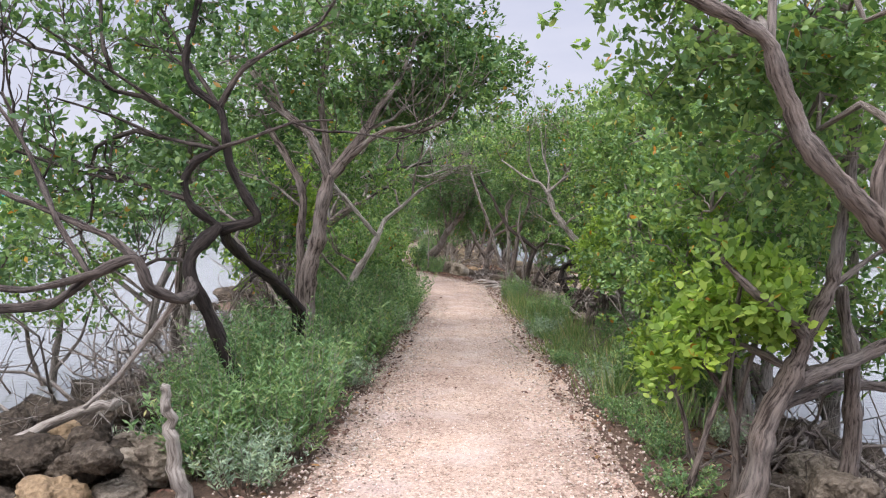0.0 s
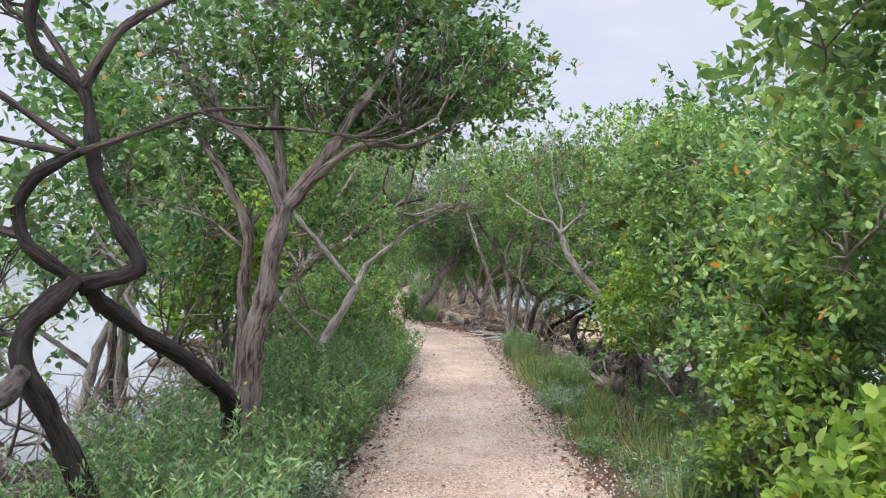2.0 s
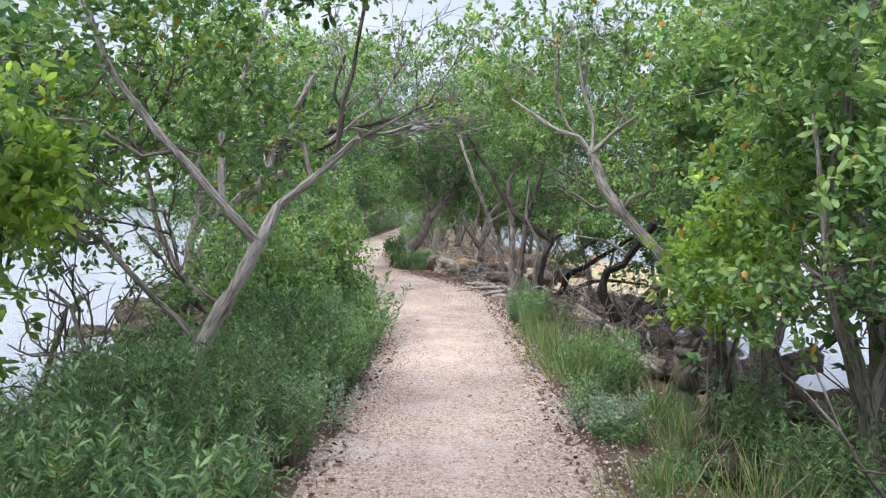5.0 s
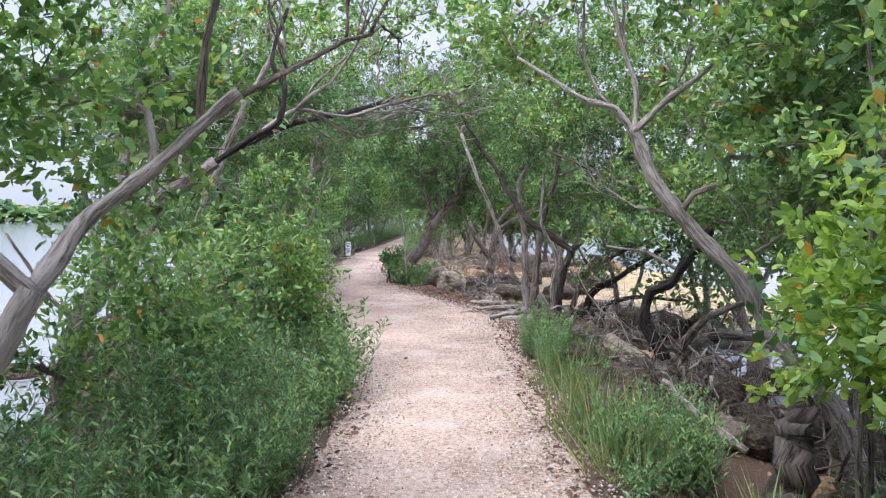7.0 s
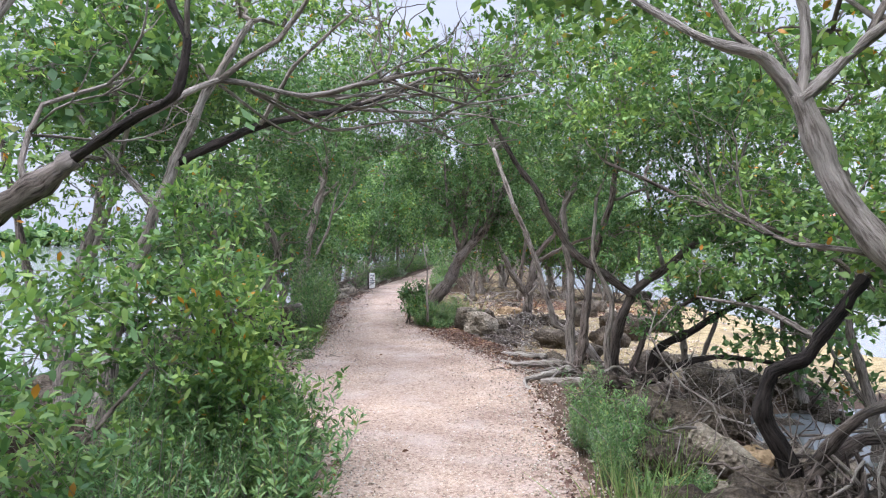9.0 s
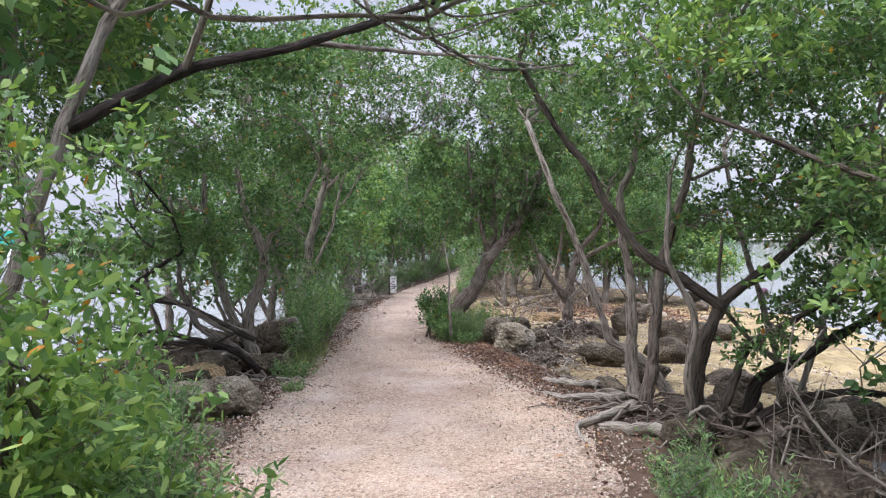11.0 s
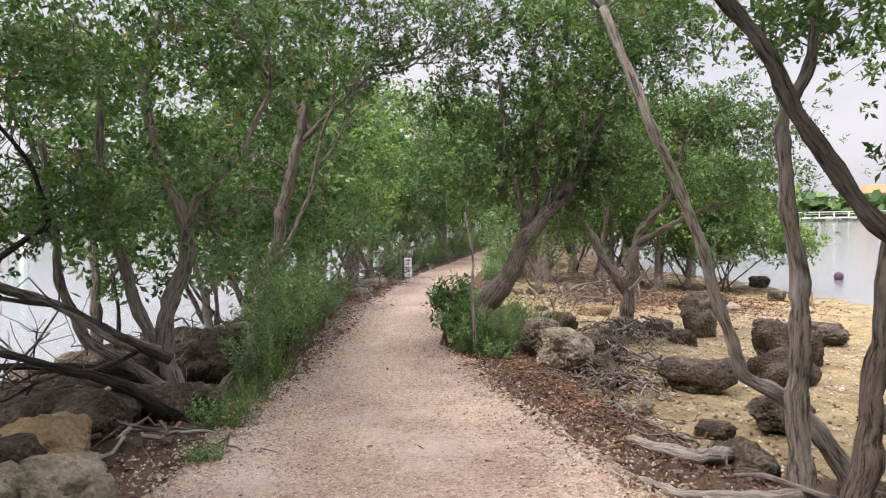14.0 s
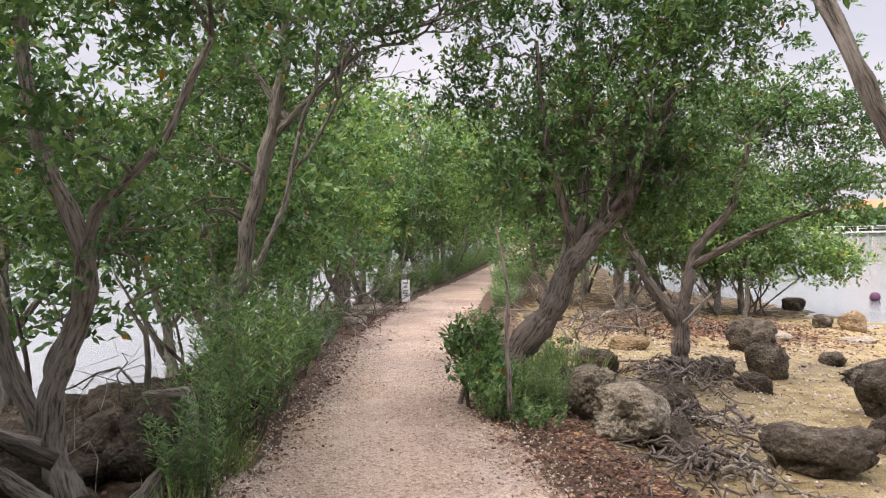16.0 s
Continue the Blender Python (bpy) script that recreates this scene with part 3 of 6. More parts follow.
thing = tree("dead_buttonwood_tree", "near-black twisted buttonwood with kinked leaning limbs",
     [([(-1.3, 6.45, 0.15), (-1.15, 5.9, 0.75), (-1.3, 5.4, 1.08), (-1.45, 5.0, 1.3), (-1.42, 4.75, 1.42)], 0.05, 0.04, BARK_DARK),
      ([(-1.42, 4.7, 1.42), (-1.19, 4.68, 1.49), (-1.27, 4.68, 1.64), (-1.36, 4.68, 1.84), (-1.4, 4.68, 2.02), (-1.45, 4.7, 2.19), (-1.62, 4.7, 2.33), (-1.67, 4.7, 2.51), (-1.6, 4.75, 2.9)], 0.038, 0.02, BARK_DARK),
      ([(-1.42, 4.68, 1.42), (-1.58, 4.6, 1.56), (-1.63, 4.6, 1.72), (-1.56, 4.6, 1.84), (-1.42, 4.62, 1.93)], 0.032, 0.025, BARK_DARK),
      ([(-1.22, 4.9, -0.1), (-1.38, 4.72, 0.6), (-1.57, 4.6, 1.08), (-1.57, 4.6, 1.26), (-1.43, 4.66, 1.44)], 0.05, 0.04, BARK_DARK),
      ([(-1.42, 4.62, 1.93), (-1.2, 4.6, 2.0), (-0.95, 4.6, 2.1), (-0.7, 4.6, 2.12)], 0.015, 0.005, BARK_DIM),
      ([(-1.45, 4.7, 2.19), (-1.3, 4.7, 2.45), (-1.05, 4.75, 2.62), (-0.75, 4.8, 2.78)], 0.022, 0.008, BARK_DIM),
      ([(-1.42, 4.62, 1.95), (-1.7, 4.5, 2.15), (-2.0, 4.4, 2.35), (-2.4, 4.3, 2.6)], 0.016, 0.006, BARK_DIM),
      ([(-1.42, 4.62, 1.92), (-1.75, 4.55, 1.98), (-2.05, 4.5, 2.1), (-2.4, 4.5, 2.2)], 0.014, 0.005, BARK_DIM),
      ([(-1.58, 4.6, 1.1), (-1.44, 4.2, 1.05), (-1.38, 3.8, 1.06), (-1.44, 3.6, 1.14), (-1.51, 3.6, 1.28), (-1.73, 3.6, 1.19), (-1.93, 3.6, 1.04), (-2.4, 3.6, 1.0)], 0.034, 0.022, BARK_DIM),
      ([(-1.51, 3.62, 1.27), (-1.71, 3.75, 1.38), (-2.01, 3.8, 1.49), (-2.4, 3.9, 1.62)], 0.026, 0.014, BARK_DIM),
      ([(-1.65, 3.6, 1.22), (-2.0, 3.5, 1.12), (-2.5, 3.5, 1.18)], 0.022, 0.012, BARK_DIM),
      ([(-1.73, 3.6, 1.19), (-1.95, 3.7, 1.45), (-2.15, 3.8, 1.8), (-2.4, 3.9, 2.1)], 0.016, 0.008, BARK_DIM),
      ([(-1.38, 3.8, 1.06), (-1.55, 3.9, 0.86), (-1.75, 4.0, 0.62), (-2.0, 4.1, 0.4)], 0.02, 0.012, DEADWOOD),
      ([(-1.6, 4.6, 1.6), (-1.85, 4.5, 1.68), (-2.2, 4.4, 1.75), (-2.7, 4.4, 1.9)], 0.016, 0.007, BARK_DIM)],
     [(-2.5, 4.3, 1.9, 0.6, 0.5, 0.4, 80), (-2.1, 4.6, 1.7, 0.4, 0.5, 0.3, 45), (-2.9, 4.4, 1.2, 0.5, 0.5, 0.3, 60), (-1.7, 5.6, 1.5, 0.4, 0.4, 0.4, 60), (-1.7, 4.9, 2.95, 0.6, 0.5, 0.35, 70), (-2.3, 4.6, 2.45, 0.5, 0.5, 0.35, 70), (-0.9, 5.0, 2.9, 0.4, 0.4, 0.3, 50), (-2.4, 5.2, 3.0, 0.6, 0.6, 0.4, 90)], leaf=LEAF_DARK, sub=12, bough_r=0.016)
fans(thing, [((-1.7, 4.5, 2.15), (-1, 0.1, 0.3), 1.0, 0.012), ((-1.75, 4.55, 1.98), (-1, 0.3, 0.0), 1.1, 0.012), ((-1.45, 4.7, 2.19), (-0.5, 0.3, 1), 0.9, 0.012), ((-1.85, 4.5, 1.68), (-1, 0.2, 0.2), 1.0, 0.01), ((-1.95, 3.7, 1.45), (-0.7, 0.6, 0.7), 0.9, 0.01),
             ((-1.05, 4.75, 2.62), (0.8, 0.3, 0.3), 0.8, 0.009), ((-0.95, 4.6, 2.1), (1, 0.3, 0.1), 0.7, 0.007), ((-2.0, 4.4, 2.35), (-0.6, 0.3, 0.9), 0.9, 0.01), ((-1.57, 4.6, 1.2), (-1, 0.6, -0.1), 1.0, 0.01), ((-1.3, 5.4, 1.08), (-0.8, 0.8, 0.1), 1.1, 0.011)], BARK_DIM)

thing = tree("forked_buttonwood", "pale forked buttonwood leaning over green undergrowth",
     [([(-1.5, 8.9, -0.35), (-1.25, 8.9, 0.45), (-0.95, 8.9, 1.0), (-0.79, 8.95, 1.31)], 0.055, 0.04, BARK_PALE),
      ([(-0.79, 8.95, 1.29), (-0.97, 8.9, 1.51), (-1.24, 8.9, 1.81), (-1.55, 8.9, 2.19), (-1.8, 9, 2.7)], 0.03, 0.015, BARK_PALE),
      ([(-0.8, 8.96, 1.29), (-0.72, 9.15, 1.51), (-0.54, 9.25, 1.68), (-0.26, 9.3, 1.93)], 0.03, 0.022, BARK_PALE),
      ([(-0.4, 9.3, 1.82), (-0.37, 9.3, 2.1), (-0.3, 9.3, 2.35), (-0.19, 9.3, 2.97), (-0.1, 9.4, 3.4)], 0.017, 0.008, BARK)],
     [(-1.8, 9.2, 2.8, 0.8, 0.7, 0.5, 220), (-1.0, 9.4, 3.1, 0.8, 0.7, 0.4, 220), (-0.15, 9.5, 3.2, 0.6, 0.6, 0.35, 170), (-1.4, 9.6, 2.2, 0.6, 0.6, 0.5, 170), (-0.9, 9.9, 1.9, 0.5, 0.5, 0.4, 120),
      (-2.3, 9.0, 2.0, 0.7, 0.7, 0.6, 200), (-2.5, 8.2, 1.5, 0.6, 0.6, 0.5, 130), (-2.6, 10.2, 1.6, 0.7, 0.7, 0.6, 190), (-2.5, 9.4, 1.35, 0.6, 0.6, 0.4, 150), (-3.0, 10.0, 2.2, 0.7, 0.7, 0.5, 170)])
fans(thing, [((-1.2, 8.9, 0.5), (-1, 0.3, 0.2), 1.2, 0.014), ((-1.3, 8.9, 0.3), (-1, 0.9, 0.1), 1.3, 0.014), ((-1.24, 8.9, 1.81), (-0.8, 0.5, -0.1), 1.0, 0.011), ((-1.0, 8.9, 0.95), (-0.8, 0.8, 0.4), 1.0, 0.011), ((-0.3, 9.3, 1.9), (1, 0.5, 0.15), 0.7, 0.009)], BARK)

thing = tree("overhanging_buttonwood", "dark crooked buttonwood arching its bare twigs over the path",
     [([(-2.6, 12.2, -0.5), (-2.3, 12.1, 0.6), (-1.9, 12.1, 1.4), (-1.4, 12.0, 1.75), (-1.19, 12.0, 1.89)], 0.08, 0.04),
      ([(-1.22, 12.0, 1.87), (-0.92, 12.0, 2.06), (-0.74, 12.0, 2.16), (-0.69, 12.0, 2.39), (-0.79, 12.05, 2.6), (-0.7, 12.2, 3.0)], 0.026, 0.012, BARK_DARK),
      ([(-0.95, 12.02, 2.04), (-0.7, 12.4, 2.3), (-0.35, 12.7, 2.28), (0.0, 13.0, 2.42), (0.45, 13.4, 2.36), (0.9, 13.8, 2.5)], 0.016, 0.006, BARK_GREY),
      ([(-0.6, 12.5, 2.28), (-0.3, 13.0, 2.15), (0.1, 13.5, 2.28), (0.45, 13.9, 2.18), (0.8, 14.2, 2.25)], 0.011, 0.004, BARK_GREY),
      *[([(-0.7 + 0.12 * k, 12.4 + 0.1 * k, 2.28), (-0.45 + 0.16 * k, 12.8 + 0.12 * k, 2.1 + 0.09 * k), (-0.1 + 0.15 * k, 13.0 + 0.2 * k, 2.32 + 0.05 * k), (0.2 + 0.13 * k, 13.5 + 0.1 * k, 2.2 + 0.1 * k), (0.6 + 0.1 * k, 13.7 + 0.15 * k, 2.35 + 0.06 * k)], 0.008, 0.003, BARK_GREY) for k in range(6)],
      ([(-1.9, 12.1, 1.4), (-1.95, 12.3, 2.2), (-1.8, 12.6, 2.9), (-1.6, 12.8, 3.6)], 0.045, 0.02, BARK_GREY)],
     [(-1.9, 12.9, 3.3, 0.8, 0.7, 0.4, 90), (-0.8, 12.7, 3.3, 0.7, 0.7, 0.3, 60), (-2.3, 12.3, 2.5, 0.7, 0.8, 0.5, 122), (0.3, 13.8, 2.75, 0.6, 0.7, 0.25, 50), (-0.2, 13.2, 3.3, 0.7, 0.7, 0.3, 79), (-2.6, 13.4, 1.6, 0.6, 0.6, 0.5, 86)], sub=10)
fans(thing, [((-0.35, 12.7, 2.28), (1, 0.5, 0.1), 1.0, 0.01), ((0.0, 13.0, 2.42), (0.9, 0.3, 0.3), 1.0, 0.009), ((-0.7, 12.4, 2.3), (0.8, 0.8, 0.4), 1.1, 0.011), ((0.1, 13.5, 2.28), (1, 0.6, 0.0), 0.9, 0.008), ((-0.69, 12.0, 2.39), (0.2, 0.5, 1), 0.8, 0.009), ((-1.4, 12.0, 1.75), (-0.4, 0.3, 0.9), 1.0, 0.011)])


tree("overhanging_buttonwood", "buttonwood spreading a thin leafy canopy above the path",
     [([(-2.9, 15.2, -0.5), (-2.6, 15.1, 0.8), (-2.2, 15.0, 1.8), (-1.8, 15.0, 2.7), (-1.4, 15.1, 3.4)], 0.08, 0.03, BARK_GREY),
      ([(-2.0, 15.0, 2.2), (-1.3, 15.0, 2.5), (-0.6, 15.1, 2.65), (0.2, 15.2, 2.9), (0.8, 15.3, 2.95)], 0.04, 0.012, BARK_DARK),
      ([(-1.3, 15.0, 2.5), (-0.9, 14.6, 2.9), (-0.4, 14.3, 3.2)], 0.025, 0.01, BARK_GREY),
      ([(-2.2, 15.0, 1.8), (-2.8, 15.2, 2.4), (-3.3, 15.3, 3.0)], 0.04, 0.015, BARK_GREY),
      ([(-0.6, 15.1, 2.65), (-0.1, 15.6, 2.7), (0.5, 16.1, 2.75), (1.0, 16.5, 2.7)], 0.018, 0.006, BARK_GREY)],
     [(-1.5, 15.3, 3.7, 0.8, 0.8, 0.4, 140), (-0.5, 15.2, 3.5, 0.7, 0.8, 0.3, 80), (-2.4, 15.2, 3.3, 0.8, 0.8, 0.5, 195), (-3.4, 15.4, 3.1, 0.8, 0.8, 0.5, 165), (-0.9, 16.4, 3.7, 0.7, 0.7, 0.3, 80), (-2.9, 15.0, 2.1, 0.6, 0.7, 0.4, 112), (-2.3, 16.5, 3.0, 0.7, 0.7, 0.45, 142), (-3.2, 16.3, 3.5, 0.9, 0.8, 0.4, 240), (-4.2, 16.5, 3.0, 0.9, 0.8, 0.45, 220), (-2.4, 16.9, 3.9, 0.9, 0.8, 0.35, 200)], sub=10)

def bush(kind, label, blobs, leaf, size=(0.075, 0.032), per=9, stems=5, broad=None):
    x = float(np.mean([q[0] for q in blobs]))
    y = float(np.mean([q[1] for q in blobs]))
    z = gz(x, y)
    st = []
    for i in range(stems):
        c = blobs[i % len(blobs)]
        foot = (x + rng.uniform(-0.2, 0.2), y + rng.uniform(-0.2, 0.2), z - 0.05)
        mid = (0.5 * (foot[0] + c[0]) + rng.uniform(-0.1, 0.1), 0.5 * (foot[1] + c[1]), z + 0.55 * (c[2] - z))
        st.append(([foot, mid, (c[0], c[1], c[2])], 0.022, 0.01, BARK))
    return tree(kind, label, st, blobs, leaf=leaf, size=size, per=per, broad=broad, group="bushes along the path", category="bush", bough_r=0.012)


bush("green_bush", "dense bright green leafy bush spilling onto the gravel path",
     [(-1.3, 11.0, 1.25, 0.5, 0.6, 0.5, 260), (-1.5, 11.8, 0.9, 0.55, 0.7, 0.5, 260), (-1.15, 11.3, 0.6, 0.4, 0.6, 0.45, 200), (-1.75, 10.6, 0.75, 0.5, 0.5, 0.4, 150), (-1.1, 12.5, 0.9, 0.4, 0.5, 0.5, 200), (-1.6, 12.8, 1.3, 0.5, 0.5, 0.5, 180)], LEAF, (0.062, 0.022), 8)
bush("green_bush", "dense green bush with upright leafy shoots beside the path",
     [(-0.85, 12.9, 1.2, 0.35, 0.5, 0.45, 170), (-0.75, 13.0, 0.6, 0.3, 0.5, 0.4, 150), (-1.2, 13.6, 0.9, 0.45, 0.5, 0.5, 170), (-1.1, 13.4, 1.6, 0.4, 0.5, 0.4, 130)], LEAF, (0.062, 0.022), 8)
bush("young_bush", "yellow-green leafy bush among the tree trunks",
     [(-1.75, 7.6, 1.3, 0.35, 0.4, 0.4, 150), (-1.6, 7.9, 1.75, 0.3, 0.3, 0.35, 110)], LEAF_LIGHT)

thing = tree("many_stemmed_mangrove", "grey many-stemmed mangrove rooted among dark shore rocks",
     [([(-2.55, 19.55, -0.25), (-2.53, 19.5, 0.0), (-2.68, 19.5, 0.48), (-2.57, 19.5, 0.89), (-2.42, 19.5, 1.33), (-2.6, 19.5, 1.75), (-2.71, 19.5, 2.13), (-2.75, 19.5, 2.6), (-2.6, 19.6, 3.3)], 0.085, 0.03),
      ([(-2.52, 19.4, 0.08), (-2.92, 19.3, 0.4), (-3.21, 19.3, 0.58), (-3.38, 19.3, 0.98), (-3.42, 19.3, 1.33), (-3.5, 19.3, 2.1)], 0.06, 0.025),
      ([(-2.6, 19.3, 0.45), (-2.93, 19.2, 0.6), (-3.35, 19.2, 0.83), (-3.7, 19.1, 0.98), (-4.3, 18.8, 1.3)], 0.05, 0.018, BARK_GREY),
      ([(-2.62, 19.4, 0.2), (-3.1, 19.2, 0.35), (-3.7, 19.0, 0.4), (-4.6, 18.6, 0.3)], 0.04, 0.014, BARK_DARK),
      ([(-2.46, 19.5, 1.3), (-2.35, 19.45, 1.6), (-2.16, 19.4, 1.72), (-1.95, 19.4, 1.95), (-1.7, 19.4, 2.4)], 0.04, 0.016, BARK_GREY),
      ([(-2.6, 19.6, 0.1), (-2.95, 19.65, 0.7), (-3.1, 19.6, 1.29), (-3.18, 19.6, 1.74), (-3.21, 19.6, 2.28), (-3.2, 19.7, 2.9)], 0.055, 0.022),
      ([(-3.9, 18.9, 1.0), (-3.35, 18.9, 1.34), (-3.18, 18.9, 1.45), (-3.29, 18.9, 1.85), (-3.6, 18.8, 2.3)], 0.028, 0.012, BARK_DARK),
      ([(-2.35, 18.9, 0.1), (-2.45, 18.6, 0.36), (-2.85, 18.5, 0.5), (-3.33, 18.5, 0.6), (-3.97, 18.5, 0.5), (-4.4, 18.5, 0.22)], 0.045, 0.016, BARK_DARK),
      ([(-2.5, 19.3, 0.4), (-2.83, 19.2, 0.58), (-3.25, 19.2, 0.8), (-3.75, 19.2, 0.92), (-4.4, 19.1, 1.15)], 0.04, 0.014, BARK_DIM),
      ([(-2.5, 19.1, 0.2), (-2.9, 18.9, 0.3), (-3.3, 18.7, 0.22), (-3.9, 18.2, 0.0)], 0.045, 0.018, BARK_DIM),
      ([(-2.45, 19.7, -0.1), (-2.2, 20.0, 0.25), (-2.3, 20.3, 0.5), (-2.7, 20.5, 0.45)], 0.06, 0.03)],
     [(-3.5, 19.2, 2.6, 0.9, 0.8, 0.5, 300), (-2.5, 19.6, 2.9, 0.8, 0.8, 0.5, 300), (-1.75, 19.6, 2.7, 0.6, 0.7, 0.4, 190), (-2.8, 19.7, 3.6, 1.0, 0.9, 0.5, 300), (-4.2, 19.5, 3.3, 0.9, 0.8, 0.5, 220), (-3.4, 18.2, 3.2, 0.9, 0.7, 0.4, 220), (-2.2, 19.0, 1.9, 0.4, 0.4, 0.25, 80), (-2.9, 17.6, 3.0, 0.8, 0.8, 0.4, 260), (-3.8, 17.2, 2.7, 0.8, 0.8, 0.4, 300), (-2.0, 17.6, 3.2, 0.8, 0.8, 0.35, 340), (-1.4, 18.6, 3.5, 0.7, 0.8, 0.35, 200), (-3.0, 17.0, 3.2, 0.9, 0.8, 0.4, 420), (-3.9, 17.6, 3.3, 0.9, 0.8, 0.4, 380), (-4.4, 18.4, 2.6, 0.8, 0.7, 0.35, 240), (-2.6, 18.4, 2.5, 0.6, 0.6, 0.3, 170), (-3.6, 19.4, 1.55, 0.6, 0.6, 0.4, 170), (-2.95, 19.0, 1.65, 0.45, 0.5, 0.35, 130), (-4.4, 19.0, 1.5, 0.7, 0.6, 0.4, 170), (-2.3, 19.8, 1.4, 0.4, 0.4, 0.4, 100), (-3.9, 20.4, 1.9, 0.7, 0.7, 0.5, 120), (-3.0, 20.9, 1.6, 0.5, 0.6, 0.4, 80), (-4.8, 18.3, 0.8, 0.5, 0.5, 0.3, 70)], bark=BARK_GREY, leaf=LEAF_DARK)
fans(thing, [((-3.35, 19.2, 0.83), (-1, -0.2, 0.25), 1.2, 0.014), ((-3.7, 19.0, 0.4), (-1, -0.3, -0.05), 1.1, 0.013), ((-3.1, 19.2, 0.35), (-0.9, 0.4, 0.05), 1.2, 0.014), ((-3.42, 19.3, 1.33), (-0.9, -0.2, 0.5), 1.0, 0.012), ((-2.7, 19.3, 0.5), (-0.9, -0.8, 0.0), 1.2, 0.013), ((-3.15, 19.6, 1.6), (-0.8, 0.1, 0.5), 0.9, 0.011)], BARK_DIM)

thing = tree("tall_buttonwood", "tall straight pale-barked buttonwood beside the path",
     [([(-3.0, 21.9, -0.3), (-2.94, 22, 0.1), (-2.7, 22.0, 0.91), (-2.55, 22.0, 1.65), (-2.37, 22.0, 2.28), (-2.24, 22.0, 2.86), (-2.2, 22.0, 3.44), (-2.0, 22.1, 4.3)], 0.095, 0.035, BARK_GREY),
      ([(-2.72, 21.95, 0.85), (-2.45, 21.8, 1.2), (-2.2, 21.8, 1.7), (-2.05, 21.8, 2.3)], 0.04, 0.018, BARK_GREY),
      ([(-2.37, 22.0, 2.28), (-1.88, 22.0, 2.73), (-1.52, 22.0, 3.12), (-0.91, 22.0, 3.32)], 0.035, 0.012, BARK_GREY),
      ([(-2.2, 22.0, 2.4), (-2.6, 22.1, 3.0), (-2.9, 22.2, 3.7)], 0.03, 0.012, BARK_GREY)],
     [(-2.1, 22.2, 4.3, 1.1, 1.0, 0.6, 240), (-1.1, 22.3, 3.7, 0.9, 0.9, 0.5, 180), (-3.1, 22.3, 3.6, 0.9, 0.9, 0.5, 200), (-3.4, 22.0, 2.6, 0.8, 0.8, 0.5, 180), (-2.4, 22.6, 2.6, 0.7, 0.7, 0.5, 130), (-3.6, 21.4, 1.7, 0.6, 0.6, 0.5, 120), (-1.9, 23, 3.0, 0.7, 0.7, 0.5, 120), (-1.6, 21.0, 4.0, 0.9, 0.9, 0.4, 220), (-2.7, 21.2, 4.3, 0.9, 0.9, 0.4, 220), (-1.0, 23.4, 4.4, 0.9, 0.9, 0.45, 220), (-3.4, 22.8, 4.4, 1.0, 1.0, 0.5, 220), (-0.9, 21.4, 4.6, 0.8, 0.8, 0.35, 200), (-1.4, 21.6, 3.3, 0.6, 0.6, 0.35, 150), (-2.0, 20.8, 3.4, 0.7, 0.7, 0.35, 170), (-3.1, 21.6, 2.1, 0.4, 0.5, 0.4, 70), (-3.4, 23.0, 1.6, 0.6, 0.7, 0.5, 110), (-2.9, 22.6, 3.0, 0.7, 0.7, 0.4, 180)], leaf=LEAF_DARK)
fans(thing, [((-1.88, 22.0, 2.73), (0.8, 0, 0.5), 1.2, 0.014), ((-2.05, 21.8, 2.3), (0.6, 0, 0.8), 1.1, 0.013), ((-2.1, 21.8, 2.0), (0.9, -0.1, 0.8), 1.0, 0.012), ((-1.52, 22.0, 3.12), (1, 0, 0.1), 1.1, 0.012), ((-2.22, 22.0, 3.2), (0.5, 0, 0.9), 1.0, 0.013), ((-2.6, 22.1, 3.0), (-0.5, 0, 0.8), 1.0, 0.012), ((-2.3, 22.0, 2.6), (0.2, -0.4, 1), 1.0, 0.012)], BARK_GREY)

# ---- trees by the right bank ----
tree("gnarled_buttonwood", "gnarled buttonwood with twisted roots beside pale boulders",
     [([(1.75, 3.95, -0.25), (1.71, 3.9, 0.06), (1.76, 3.9, 0.43), (1.89, 3.9, 0.74), (1.97, 3.9, 0.96), (2.08, 3.9, 1.23), (2.16, 3.95, 1.54), (2.3, 4.1, 2.2)], 0.085, 0.03),
      ([(1.96, 3.88, 0.94), (1.8, 3.8, 1.06), (1.59, 3.75, 1.2), (1.45, 3.8, 1.35)], 0.035, 0.015),
      ([(1.84, 3.9, 0.66), (2.25, 4.0, 0.79), (2.5, 4.0, 0.92), (2.9, 4.0, 1.1)], 0.05, 0.03),
      ([(1.82, 3.9, 0.56), (2.3, 4.2, 0.62), (2.7, 4.3, 0.6), (3.2, 4.4, 0.7)], 0.045, 0.02),
      ([(2.3, 4.1, -0.15), (2.35, 4.1, 0.4), (2.3, 4.05, 0.75), (2.25, 4.1, 1.2)], 0.05, 0.03),
      ([(1.9, 3.9, 0.75), (1.7, 4.1, 0.85), (1.5, 4.2, 0.8)], 0.025, 0.012),
      ([(1.76, 3.9, 0.12), (1.55, 3.85, 0.02), (1.4, 3.9, -0.03)], 0.035, 0.012),
      ([(2.08, 3.9, 1.2), (2.3, 3.85, 1.4), (2.55, 3.8, 1.5)], 0.02, 0.01, BARK_GREY)],
     [(2.3, 4.5, 2.5, 0.6, 0.6, 0.5, 200), (2.0, 5.2, 1.9, 0.5, 0.6, 0.5, 200), (2.7, 4.9, 1.9, 0.5, 0.6, 0.5, 140), (2.6, 5.4, 2.7, 0.7, 0.7, 0.5, 200)])

